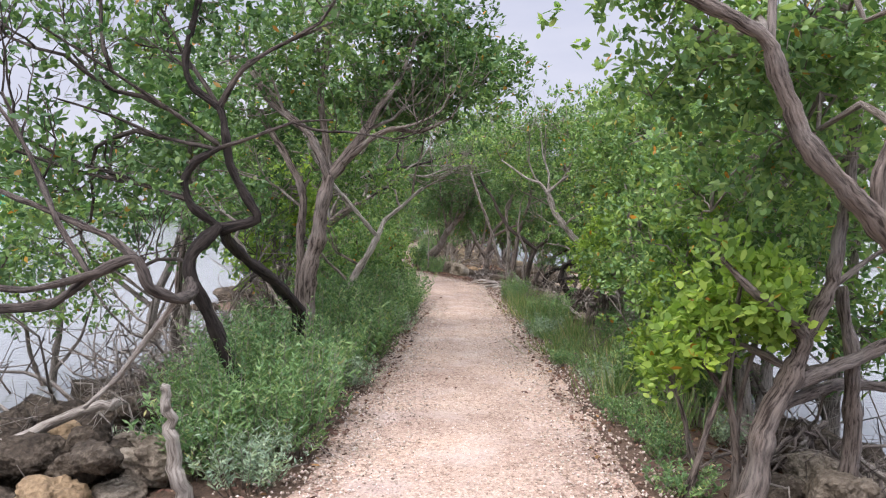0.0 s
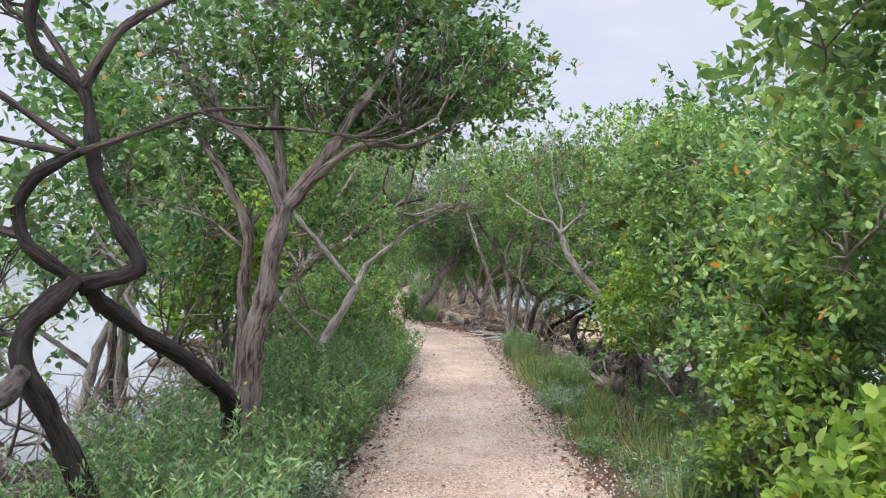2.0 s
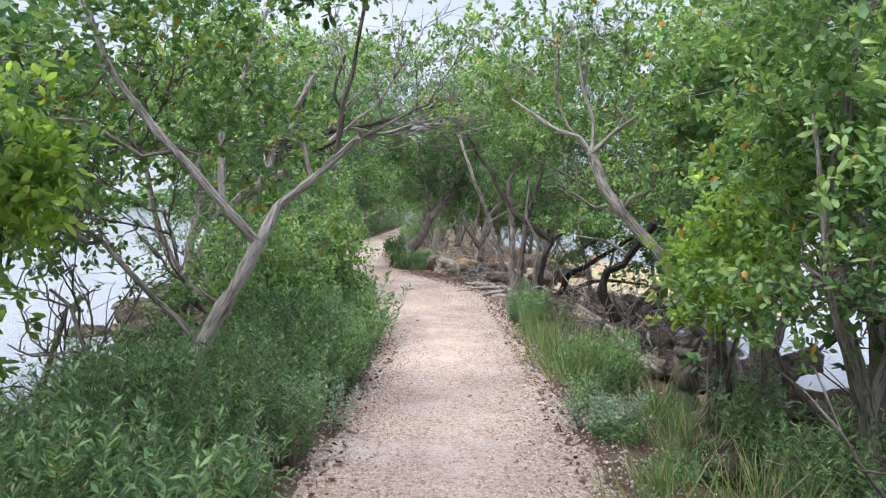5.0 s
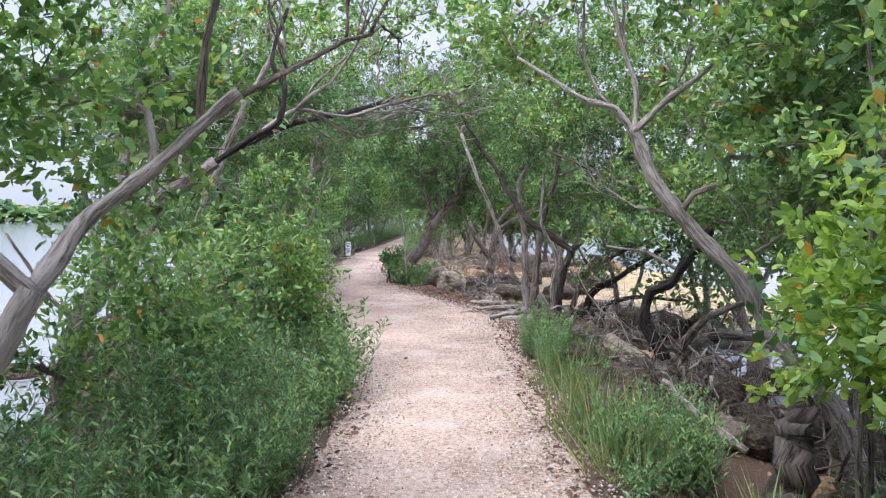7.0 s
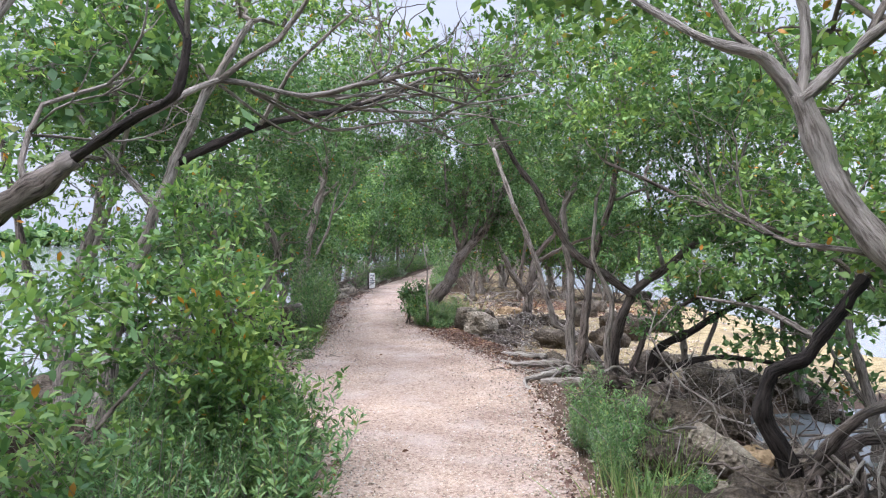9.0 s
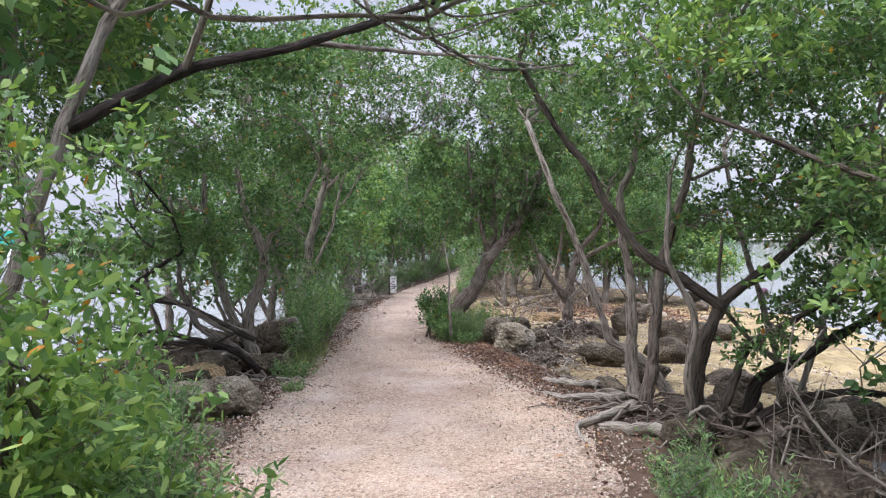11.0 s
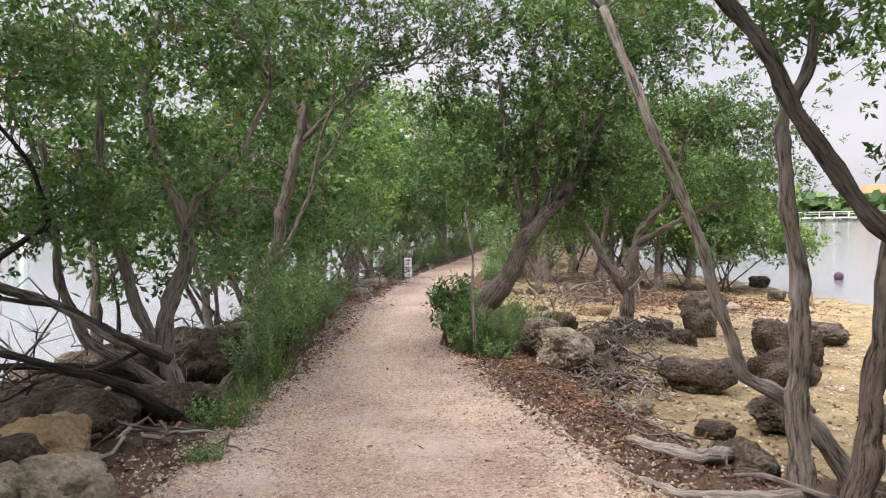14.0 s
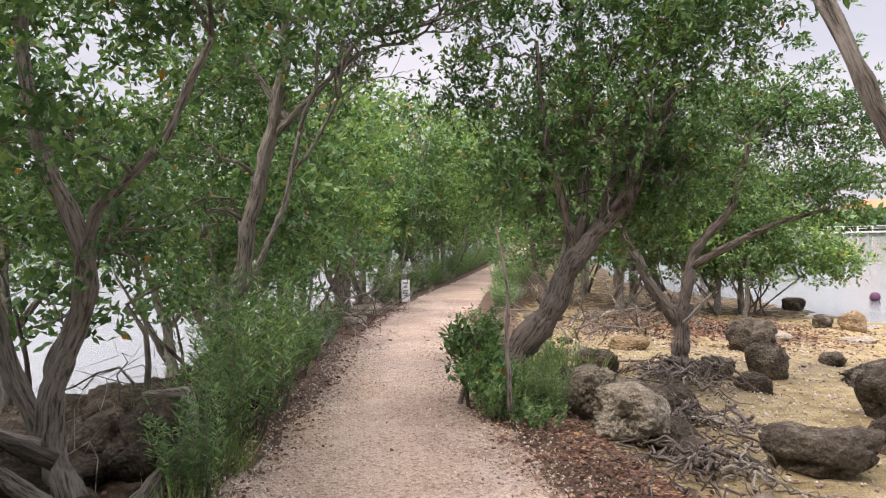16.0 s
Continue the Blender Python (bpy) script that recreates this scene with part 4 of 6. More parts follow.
tree("leaning_buttonwood", "thick grey-brown buttonwood limb leaning over the path",
     [([(2.55, 3.0, -0.3), (2.35, 3.0, 0.6), (2.05, 3.0, 1.2), (1.82, 3.0, 1.51), (1.65, 3.0, 1.67), (1.46, 3.0, 1.89), (1.36, 3.0, 2.1), (1.3, 3.0, 2.28), (1.04, 3.0, 2.41), (0.8, 3.0, 2.5)], 0.062, 0.026),
      ([(1.8, 3.0, 1.52), (1.78, 3.0, 1.75), (1.9, 3.05, 2.1), (1.85, 3.1, 2.6)], 0.035, 0.02),
      ([(1.31, 3.0, 2.26), (1.33, 3.05, 2.5), (1.3, 3.1, 2.8)], 0.02, 0.01)],
     [(1.3, 3.7, 2.35, 0.5, 0.5, 0.28, 190), (1.8, 3.6, 2.4, 0.5, 0.5, 0.35, 200), (1.1, 3.5, 2.75, 0.5, 0.5, 0.3, 130), (1.75, 3.9, 1.95, 0.35, 0.4, 0.3, 110), (2.3, 3.4, 2.3, 0.4, 0.4, 0.4, 110)], leaf=LEAF)

bush("young_bush", "bright yellow-green leafy bush with broad glossy leaves",
     [(1.62, 3.95, 1.2, 0.26, 0.3, 0.25, 120), (1.85, 4.15, 1.0, 0.24, 0.3, 0.22, 90), (1.45, 4.2, 0.85, 0.2, 0.3, 0.22, 80), (1.42, 4.5, 0.6, 0.18, 0.3, 0.18, 50)], LEAF_LIGHT, (0.075, 0.037))
bush("young_bush", "bright yellow-green young bush at the path edge",
     [(1.88, 5.75, 0.95, 0.28, 0.4, 0.35, 130), (1.8, 5.9, 0.5, 0.25, 0.4, 0.25, 90), (2.05, 6.1, 1.4, 0.3, 0.35, 0.3, 80)], LEAF_LIGHT, (0.062, 0.026))
bush("young_bush", "light green bush crowding the path edge",
     [(2.1, 9.5, 1.15, 0.38, 0.4, 0.4, 200), (2.2, 9.9, 0.95, 0.35, 0.4, 0.3, 140), (2.4, 9.6, 1.6, 0.4, 0.5, 0.4, 150)], LEAF_LIGHT, (0.065, 0.028))

for bx, by, hh, w_ in ((2.2, 5.8, 2.1, 0.75), (2.5, 7.2, 2.7, 0.9), (2.35, 8.7, 2.9, 0.9), (2.7, 10.6, 3.5, 1.0), (3.3, 12.3, 3.9, 1.1)):
    tree("buttonwood_tree", "leafy green buttonwood crowding beside the path",
         [([(bx + 0.3, by, gz(bx + 0.3, by) - 0.2), (bx + 0.2, by, 0.5), (bx, by + 0.1, 1.3), (bx + 0.1, by, hh - 0.3)], 0.06, 0.02, BARK_GREY),
          ([(bx + 0.25, by + 0.1, 0.2), (bx + 0.5, by + 0.2, 1.0), (bx + 0.6, by + 0.3, hh - 0.6)], 0.04, 0.015, BARK_GREY),
          ([(bx + 0.2, by, 0.4), (bx - 0.1, by - 0.2, 1.0), (bx - 0.25, by - 0.2, hh - 0.9)], 0.03, 0.012, BARK_GREY)],
         [(bx, by, hh - 0.35, w_ * 0.8, w_ * 0.8, 0.4, 230), (bx - 0.2, by + 0.2, hh - 1.0, w_ * 0.75, w_ * 0.7, 0.45, 240), (bx + 0.7, by + 0.2, hh - 0.7, w_ * 0.8, w_ * 0.8, 0.5, 180),
          (bx - 0.1, by, max(0.75, hh - 1.7), w_ * 0.65, w_ * 0.7, 0.4, 190), (bx + 0.8, by - 0.2, max(0.8, hh - 1.6), w_ * 0.7, w_ * 0.7, 0.4, 130)], sub=12, bough_r=0.03)

thing = tree("leaning_mangrove", "pale grey mangrove trunk leaning over the shore",
     [([(3.2, 11.6, -0.4), (2.9, 11.5, 0.25), (2.64, 11.5, 0.52), (2.45, 11.5, 0.81), (2.24, 11.5, 1.14), (1.91, 11.5, 1.47), (1.73, 11.5, 1.76), (1.62, 11.5, 2.03)], 0.062, 0.038, BARK_PALE),
      ([(1.62, 11.5, 2.01), (1.5, 11.5, 2.15), (1.3, 11.5, 2.22), (0.9, 11.6, 2.5)], 0.032, 0.012, BARK_PALE),
      ([(1.62, 11.5, 2.0), (1.84, 11.5, 2.2), (2.1, 11.5, 2.4), (2.4, 11.5, 2.8)], 0.028, 0.012, BARK_PALE),
      ([(1.63, 11.5, 2.0), (1.64, 11.5, 2.3), (1.53, 11.5, 2.62), (1.5, 11.6, 3.2)], 0.024, 0.01, BARK_PALE)],
     [(1.1, 11.8, 2.75, 0.6, 0.7, 0.35, 136), (1.7, 11.9, 3.1, 0.8, 0.8, 0.45, 173), (2.4, 11.8, 2.9, 0.7, 0.8, 0.5, 161), (2.6, 11.2, 2.0, 0.5, 0.5, 0.4, 93), (0.7, 12.3, 3.2, 0.6, 0.7, 0.35, 93), (1.9, 12.4, 2.3, 0.5, 0.5, 0.3, 68)])
tree("shore_mangrove", "leafy mangrove standing above the tangled shore roots",
     [([(4.1, 15.2, -0.6), (3.95, 15.1, 0.5), (3.7, 15.0, 1.4), (3.3, 15.0, 2.4), (2.9, 15.1, 3.2)], 0.055, 0.025, BARK_GREY),
      ([(3.85, 15.05, 1.0), (3.2, 15.0, 1.5), (2.4, 15.1, 1.8), (1.6, 15.3, 2.2)], 0.03, 0.012, BARK),
      ([(3.95, 15.1, 0.5), (4.2, 15, 1.2), (4.4, 14.9, 2.0)], 0.035, 0.015, BARK_GREY)],
     [(1.7, 15.3, 2.7, 0.7, 0.8, 0.45, 260), (2.6, 15.2, 3.3, 0.9, 0.9, 0.5, 300), (3.4, 14.9, 2.6, 0.8, 0.8, 0.5, 260), (1.4, 15.7, 3.4, 0.8, 0.8, 0.4, 220), (4.2, 15, 2.3, 0.8, 0.8, 0.6, 240), (2.6, 15.0, 1.9, 0.6, 0.6, 0.3, 120), (3.9, 14.4, 1.3, 0.6, 0.6, 0.4, 130)])
fans(thing, [((1.5, 11.5, 2.15), (-0.8, 0.3, 0.5), 0.8, 0.01), ((1.84, 11.5, 2.2), (0.7, 0.2, 0.6), 0.8, 0.01), ((1.58, 11.5, 2.45), (0.1, 0.3, 1), 0.7, 0.009), ((2.24, 11.5, 1.14), (1, 0.5, 0.3), 0.9, 0.01), ((1.91, 11.5, 1.47), (-0.7, 0.7, 0.3), 0.7, 0.008)], BARK_GREY)

tree("crooked_mangrove", "dark crooked mangrove stem kinked above black rocks",
     [([(2.6, 13.5, -0.35), (2.33, 13.3, 0.2), (2.18, 13.3, 0.5), (2.23, 13.3, 0.76), (2.43, 13.3, 0.85), (2.55, 13.3, 1.03), (2.8, 13.4, 1.3)], 0.06, 0.035, BARK_DARK),
      ([(2.45, 13.4, 0.1), (2.8, 13.4, 0.35), (3.3, 13.5, 0.3), (3.9, 13.6, 0.1)], 0.05, 0.02),
      ([(2.5, 13.4, 0.2), (2.7, 13.2, 0.55), (3.1, 13.1, 0.7), (3.6, 13.0, 0.6)], 0.04, 0.018),
      ([(2.5, 13.3, 0.95), (2.3, 13.6, 1.1), (2.0, 14.0, 1.15)], 0.02, 0.008, BARK_GREY)],
     [(2.9, 13.5, 1.6, 0.6, 0.6, 0.35, 120), (2.1, 14.1, 1.35, 0.5, 0.5, 0.25, 70), (3.4, 13.2, 1.5, 0.6, 0.6, 0.4, 130)])

tree("many_stemmed_mangrove", "cluster of dark mangrove stems on spreading surface roots",
     [([(1.67, 17.7, -0.3), (1.67, 17.6, 0.04), (1.74, 17.6, 0.52), (1.82, 17.6, 1.26), (2.03, 17.6, 1.92), (2.2, 17.7, 2.8)], 0.08, 0.03),
      ([(1.66, 18.2, -0.25), (1.66, 18.3, 0.15), (1.66, 18.3, 0.63), (1.67, 18.3, 1.0), (1.61, 18.3, 1.42), (1.57, 18.3, 1.9), (1.7, 18.3, 2.2), (1.8, 18.3, 2.9)], 0.065, 0.025, BARK_GREY),
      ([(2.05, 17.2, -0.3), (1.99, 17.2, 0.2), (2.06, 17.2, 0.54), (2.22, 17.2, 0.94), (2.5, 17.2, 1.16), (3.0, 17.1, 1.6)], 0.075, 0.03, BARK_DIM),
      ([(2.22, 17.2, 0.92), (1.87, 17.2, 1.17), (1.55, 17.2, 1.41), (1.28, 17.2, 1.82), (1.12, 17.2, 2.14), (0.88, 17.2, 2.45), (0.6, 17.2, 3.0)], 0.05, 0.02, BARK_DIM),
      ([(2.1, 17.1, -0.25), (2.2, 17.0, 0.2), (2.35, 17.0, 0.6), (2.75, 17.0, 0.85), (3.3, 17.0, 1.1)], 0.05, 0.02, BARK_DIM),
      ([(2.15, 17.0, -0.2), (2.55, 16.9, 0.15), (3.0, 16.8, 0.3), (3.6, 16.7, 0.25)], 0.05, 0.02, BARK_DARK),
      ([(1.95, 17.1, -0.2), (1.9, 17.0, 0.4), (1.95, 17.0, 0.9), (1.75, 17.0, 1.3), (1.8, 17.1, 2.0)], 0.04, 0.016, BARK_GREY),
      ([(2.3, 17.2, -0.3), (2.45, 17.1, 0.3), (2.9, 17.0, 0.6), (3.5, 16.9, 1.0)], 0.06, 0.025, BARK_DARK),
      ([(1.62, 17.6, 0.02), (1.35, 17.5, 0.04), (1.1, 17.4, 0.0), (0.95, 17.6, -0.05)], 0.026, 0.008, BARK_GREY),
      ([(1.65, 17.5, 0.02), (1.4, 17.2, 0.05), (1.25, 16.8, 0.0), (1.3, 16.4, -0.06)], 0.024, 0.008, BARK_GREY),
      ([(1.7, 17.9, 0.0), (1.4, 18.1, 0.05), (1.15, 18.3, -0.05)], 0.024, 0.008, BARK_GREY)],
     [(2.2, 17.8, 3.0, 0.9, 0.9, 0.5, 240), (1.4, 17.9, 3.2, 0.8, 0.8, 0.5, 220), (0.6, 17.3, 3.2, 0.6, 0.8, 0.4, 170), (3.1, 17.2, 2.2, 0.8, 0.8, 0.5, 170), (3.7, 17.0, 1.5, 0.7, 0.7, 0.5, 120), (2.2, 17.3, 1.6, 0.4, 0.4, 0.25, 60), (2.4, 16.8, 0.75, 0.3, 0.3, 0.25, 45), (3.1, 16.8, 1.1, 0.45, 0.4, 0.35, 110), (2.9, 17.4, 0.8, 0.4, 0.4, 0.3, 70), (1.0, 18.4, 3.8, 0.8, 0.8, 0.4, 160), (2.9, 18, 3.8, 1.0, 0.9, 0.5, 200), (2.6, 16.7, 2.7, 0.7, 0.7, 0.4, 230), (1.9, 16.9, 2.5, 0.6, 0.6, 0.3, 180), (3.3, 17.5, 3.0, 0.8, 0.8, 0.5, 240), (1.7, 18.4, 2.6, 0.5, 0.6, 0.3, 130), (3.2, 16.6, 1.7, 0.6, 0.6, 0.35, 170), (3.7, 17.6, 2.2, 0.7, 0.7, 0.45, 220), (3.1, 18.3, 2.0, 0.6, 0.6, 0.4, 170), (4.3, 18.0, 3.0, 0.9, 0.9, 0.5, 240), (2.2, 16.2, 3.3, 0.8, 0.7, 0.4, 240), (3.4, 16.3, 3.1, 0.8, 0.7, 0.5, 240), (1.0, 16.8, 3.6, 0.7, 0.7, 0.3, 170)], leaf=LEAF_DARK)

tree("pale_mangrove", "pale slim-stemmed mangrove standing at the top of the beach",
     [([(3.3, 18.9, -0.6), (3.2, 18.8, 0.2), (3.0, 18.7, 0.9), (2.8, 18.7, 1.6), (2.7, 18.8, 2.4)], 0.05, 0.022, BARK_GREY),
      ([(3.35, 18.9, -0.4), (3.6, 18.8, 0.4), (3.75, 18.7, 1.1), (4.0, 18.6, 1.9)], 0.042, 0.018, BARK_GREY),
      ([(3.2, 18.8, 0.2), (2.8, 18.5, 0.5), (2.5, 18.3, 0.9), (2.5, 18.2, 1.5)], 0.03, 0.014, BARK_GREY)],
     [(2.8, 18.9, 2.6, 0.7, 0.7, 0.45, 220), (4.0, 18.7, 2.1, 0.7, 0.7, 0.45, 220), (2.5, 18.2, 1.75, 0.4, 0.5, 0.25, 80), (3.4, 19.0, 1.6, 0.5, 0.5, 0.3, 110), (4.4, 19.2, 1.5, 0.6, 0.6, 0.4, 120), (3.4, 19.2, 3.2, 0.9, 0.9, 0.45, 240)], leaf=LEAF_DARK)

tree("slender_mangrove", "slender leaning mangrove trunk growing from the sand",
     [([(2.2, 18.9, -0.3), (1.95, 18.9, 0.1), (1.72, 18.9, 0.3), (1.53, 18.9, 0.42), (1.4, 18.9, 0.8), (1.22, 18.9, 1.4), (0.96, 18.9, 2.03), (0.7, 19.1, 2.8)], 0.05, 0.025, BARK_GREY)],
     [(0.8, 19.9, 3.0, 0.7, 0.8, 0.4, 190), (1.4, 19.9, 3.4, 0.8, 0.8, 0.4, 170), (0.2, 20.2, 3.6, 0.6, 0.7, 0.3, 110)], leaf=LEAF_DARK)

thing = tree("leaning_buttonwood", "furrowed buttonwood leaning steeply above grey boulders",
     [([(-0.65, 22.26, 0.09), (-0.48, 22.26, 0.31), (-0.13, 22.26, 0.71), (0.13, 22.26, 1.21), (0.38, 22.26, 1.49)], 0.16, 0.085),
      ([(0.35, 22.26, 1.45), (0.66, 22.34, 1.83), (0.92, 22.43, 2.34), (1.05, 22.51, 3.02)], 0.065, 0.02),
      ([(0.11, 22.26, 1.15), (0.24, 22.26, 1.73), (0.2, 22.34, 2.47), (0.24, 22.43, 3.27)], 0.06, 0.02),
      ([(0.15, 22.26, 1.23), (0.03, 22.17, 1.74), (-0.1, 22.17, 2.34), (-0.14, 22.17, 3.02)], 0.045, 0.015),
      ([(0.58, 22.26, 1.64), (0.66, 22.34, 2.34), (0.75, 22.43, 3.02)], 0.04, 0.015),
      ([(0.28, 22.26, 1.36), (0.49, 22.34, 2.0), (0.45, 22.43, 2.68)], 0.03, 0.012),
      ([(-0.4, 21.49, 0.13), (-0.41, 21.41, 0.72), (-0.4, 21.41, 1.06), (-0.47, 21.41, 1.49)], 0.022, 0.01, BARK_GREY)],
     [(0.2, 22.51, 2.17, 0.71, 0.71, 0.54, 283), (-0.14, 22.43, 2.76, 0.62, 0.62, 0.54, 251), (0.79, 22.43, 2.59, 0.71, 0.71, 0.54, 267), (0.28, 22.6, 3.36, 0.8, 0.71, 0.45, 267), (1.22, 22.43, 3.02, 0.62, 0.62, 0.45, 199), (1.81, 22.34, 3.44, 0.71, 0.62, 0.36, 167), (1.05, 22.6, 2.0, 0.54, 0.54, 0.45, 157), (-0.4, 21.75, 1.91, 0.31, 0.36, 0.4, 91), (1.05, 22.68, 3.78, 0.8, 0.71, 0.45, 199), (-0.23, 22.6, 1.83, 0.45, 0.45, 0.45, 141), (0.54, 22.77, 1.57, 0.45, 0.45, 0.36, 108), (-0.3, 22.6, 3.7, 0.7, 0.7, 0.4, 220), (0.4, 22.7, 4.1, 0.8, 0.8, 0.4, 240), (1.3, 22.6, 3.1, 0.6, 0.6, 0.5, 220), (1.5, 22.6, 3.8, 0.7, 0.7, 0.4, 220), (-0.75, 22.8, 2.9, 0.4, 0.5, 0.5, 130), (1.0, 22.5, 1.9, 0.4, 0.5, 0.4, 110)], leaf=LEAF_DARK, per=12)
fans(thing, [((0.1, 22.26, 1.3), (-0.3, 0, 1), 1.1, 0.016), ((0.2, 22.3, 1.5), (0.3, 0, 1), 1.2, 0.016), ((0.35, 22.3, 1.5), (0.9, 0, 0.8), 1.2, 0.016), ((0.4, 22.3, 1.6), (0.5, 0.2, 1), 1.3, 0.015)], BARK)

tree("spreading_buttonwood", "low spreading buttonwood on a mound of exposed roots",
     [([(1.51, 25.0, -0.14), (1.53, 25.0, 0.1), (1.57, 25.0, 0.59), (1.72, 25.0, 1.21), (2.12, 25.0, 1.68), (2.33, 25.0, 2.42)], 0.12, 0.03),
      ([(1.55, 25.0, 0.27), (1.22, 25.0, 0.75), (0.98, 25.0, 1.22), (0.78, 25.0, 1.65), (0.65, 25.09, 2.22)], 0.07, 0.025),
      ([(1.67, 25.0, 1.0), (2.04, 24.84, 1.24), (2.52, 24.76, 1.48), (3.09, 24.68, 1.65)], 0.05, 0.02),
      ([(1.55, 24.92, 0.35), (1.71, 24.84, 0.55), (1.83, 24.76, 0.71)], 0.03, 0.01, DEADWOOD)],
     [(2.36, 25.09, 2.54, 0.85, 0.85, 0.51, 468), (3.09, 24.84, 1.89, 0.77, 0.77, 0.42, 432), (1.79, 25.09, 2.05, 0.68, 0.68, 0.42, 324), (0.74, 25.17, 2.3, 0.68, 0.68, 0.42, 324), (3.42, 25.17, 2.62, 0.68, 0.68, 0.42, 288), (2.6, 25.17, 3.11, 0.77, 0.77, 0.42, 324), (1.47, 25.25, 3.03, 0.77, 0.77, 0.42, 288)], leaf=LEAF_DARK)

bush("shore_bush", "bright green mangrove bush at the water's edge",
     [(5.6, 34.0, 1.2, 1.2, 1.2, 0.8, 468), (4.6, 34.5, 0.8, 1.1, 1.1, 0.7, 396), (6.6, 34.0, 0.7, 0.9, 1.0, 0.5, 288), (5.4, 34.4, 2.0, 1.0, 1.0, 0.6, 360), (4.0, 33.5, 1.6, 0.9, 1.0, 0.7, 324)], LEAF, (0.12, 0.055))

# ---- generic mangroves further along, copied ----


def far_tree(label, leaf, k, lean, low):
    st = [([(0, 0, -0.3), (0.1 * lean, 0, 0.8), (0.35 * lean, 0.1, 1.8), (0.5 * lean, 0.1, 3.0)], 0.09, 0.03, BARK_GREY),
          ([(0.05, 0.05, 0.1), (-0.4, 0.2, 1.0), (-0.6, 0.2, 2.0), (-0.9, 0.3, 2.8)], 0.055, 0.02, BARK),
          ([(0.1 * lean, 0, 0.8), (0.6, -0.3, 1.5), (0.9, -0.4, 2.4)], 0.04, 0.015, BARK_GREY),
          ([(-0.05, -0.1, -0.2), (-0.5, -0.5, 0.5), (-0.9, -0.6, 1.2)], 0.035, 0.015, BARK)]
    bl = [(0.5 * lean, 0.1, 3.2, 1.0, 1.0, 0.6, k), (-0.9, 0.3, 2.9, 0.9, 0.9, 0.6, k), (0.9, -0.4, 2.5, 0.9, 0.9, 0.6, k), (0, 0.2, 3.9, 1.0, 1.0, 0.5, k), (0, -0.7, 2.2, 0.8, 0.6, 0.5, k // 2)]
    if low:
        bl += [(-1.0, -0.6, 1.6, 0.7, 0.7, 0.5, k // 2), (0.9, 0.4, 1.6, 0.7, 0.7, 0.5, k // 2), (0.3, -0.5, 1.1, 0.7, 0.7, 0.4, k // 3)]
    return tree("mangrove_tree", label, st, bl, leaf=leaf, size=(0.14, 0.066), per=6, broad=False, sub=6, step=9)


protos = [far_tree(label, leaf, 130, lean, low) for low in (True, False) for label, leaf, lean in
          (("dense dark green mangrove with tangled grey stems", LEAF_DARK, 1.0), ("green mangrove leaning over the bank", LEAF_DARK, -1.4), ("slim-stemmed green mangrove by the path", LEAF, 0.4))]
spots = [(-4.3, 25, 1.0), (-4.4, 28, 1.05), (-4.2, 31, 1.1), (-4.6, 34.5, 1.2), (-4.3, 38, 1.25), (-3.6, 42, 1.3), (-4.9, 22.0, 0.9), (-3.2, 47, 1.4), (-3.6, 53, 1.5), (-2.9, 44.5, 0.8),
         (0.5, 34.0, 1.05), (1.3, 37.5, 1.25), (2.8, 42, 1.3), (3.0, 35, 1.0), (4.0, 47, 1.4), (2.4, 54, 1.5), (1.4, 62, 1.7), (-3.8, 56, 1.7), (5.2, 39, 1.2),
         (-5.6, 26.5, 0.9), (-5.8, 31, 1.0), (-3.6, 15.9, 1.15), (-3.8, 10.6, 1.15), (-4.6, 6.8, 0.7), (3.8, 8.5, 0.9), (4.1, 11.2, 1.0), (3.4, 6.3, 0.75), (4.3, 13.6, 0.95), (2.6, 66, 1.9), (-3.4, 66, 1.9),
         (-3.6, 24, 0.6), (-3.6, 26.6, 0.62), (-3.7, 29.4, 0.66), (-3.6, 33.4, 0.7), (-3.4, 36.4, 0.75), (-3.0, 39.5, 0.8), (-3.1, 49, 0.9), (0.2, 36, 0.7), (0.7, 40.5, 0.8), (1.7, 45, 0.9), (2.3, 49.5, 1.0), (2.2, 34.0, 0.9), (4.0, 33.5, 0.75),
         (-2.8, 59, 1.0), (0.9, 57.5, 1.1), (-5.4, 36, 1.2), (-5.6, 41, 1.3), (6.3, 45, 1.3), (4.7, 34.0, 0.8), (-4.8, 11.8, 1.0), (-4.7, 8.8, 0.9), (4.4, 16.2, 0.8), (3.4, 9.8, 0.85), (4.5, 18.3, 0.7), (1.1, 74, 1.7), (-2.9, 78, 1.8), (1.9, 86, 2.0), (-2.9, 92, 2.0), (1.4, 99, 2.0), (-0.3, 118, 2.6), (-5.5, 74, 2.2), (4.5, 78, 2.2), (-5.4, 88, 2.2), (0.2, 31.0, 0.75), (1.7, 32.6, 0.85), (3.2, 33.0, 0.8), (4.4, 32.6, 0.65)]
used = [0] * 6
for i, (x, y, s) in enumerate(spots):
    m = pose(x, y, gz(x, y) - 0.05, 0, 0, (i * 137) % 360) @ Matrix.Scale(s, 4)
    k = i % 3 + (3 if x < 0 and y < 18 else 0)
    if used[k]:
        copy_thing(protos[k], m)
    else:
        protos[k].matrix_basis = m
        used[k] = 1

# ---- rocks ----


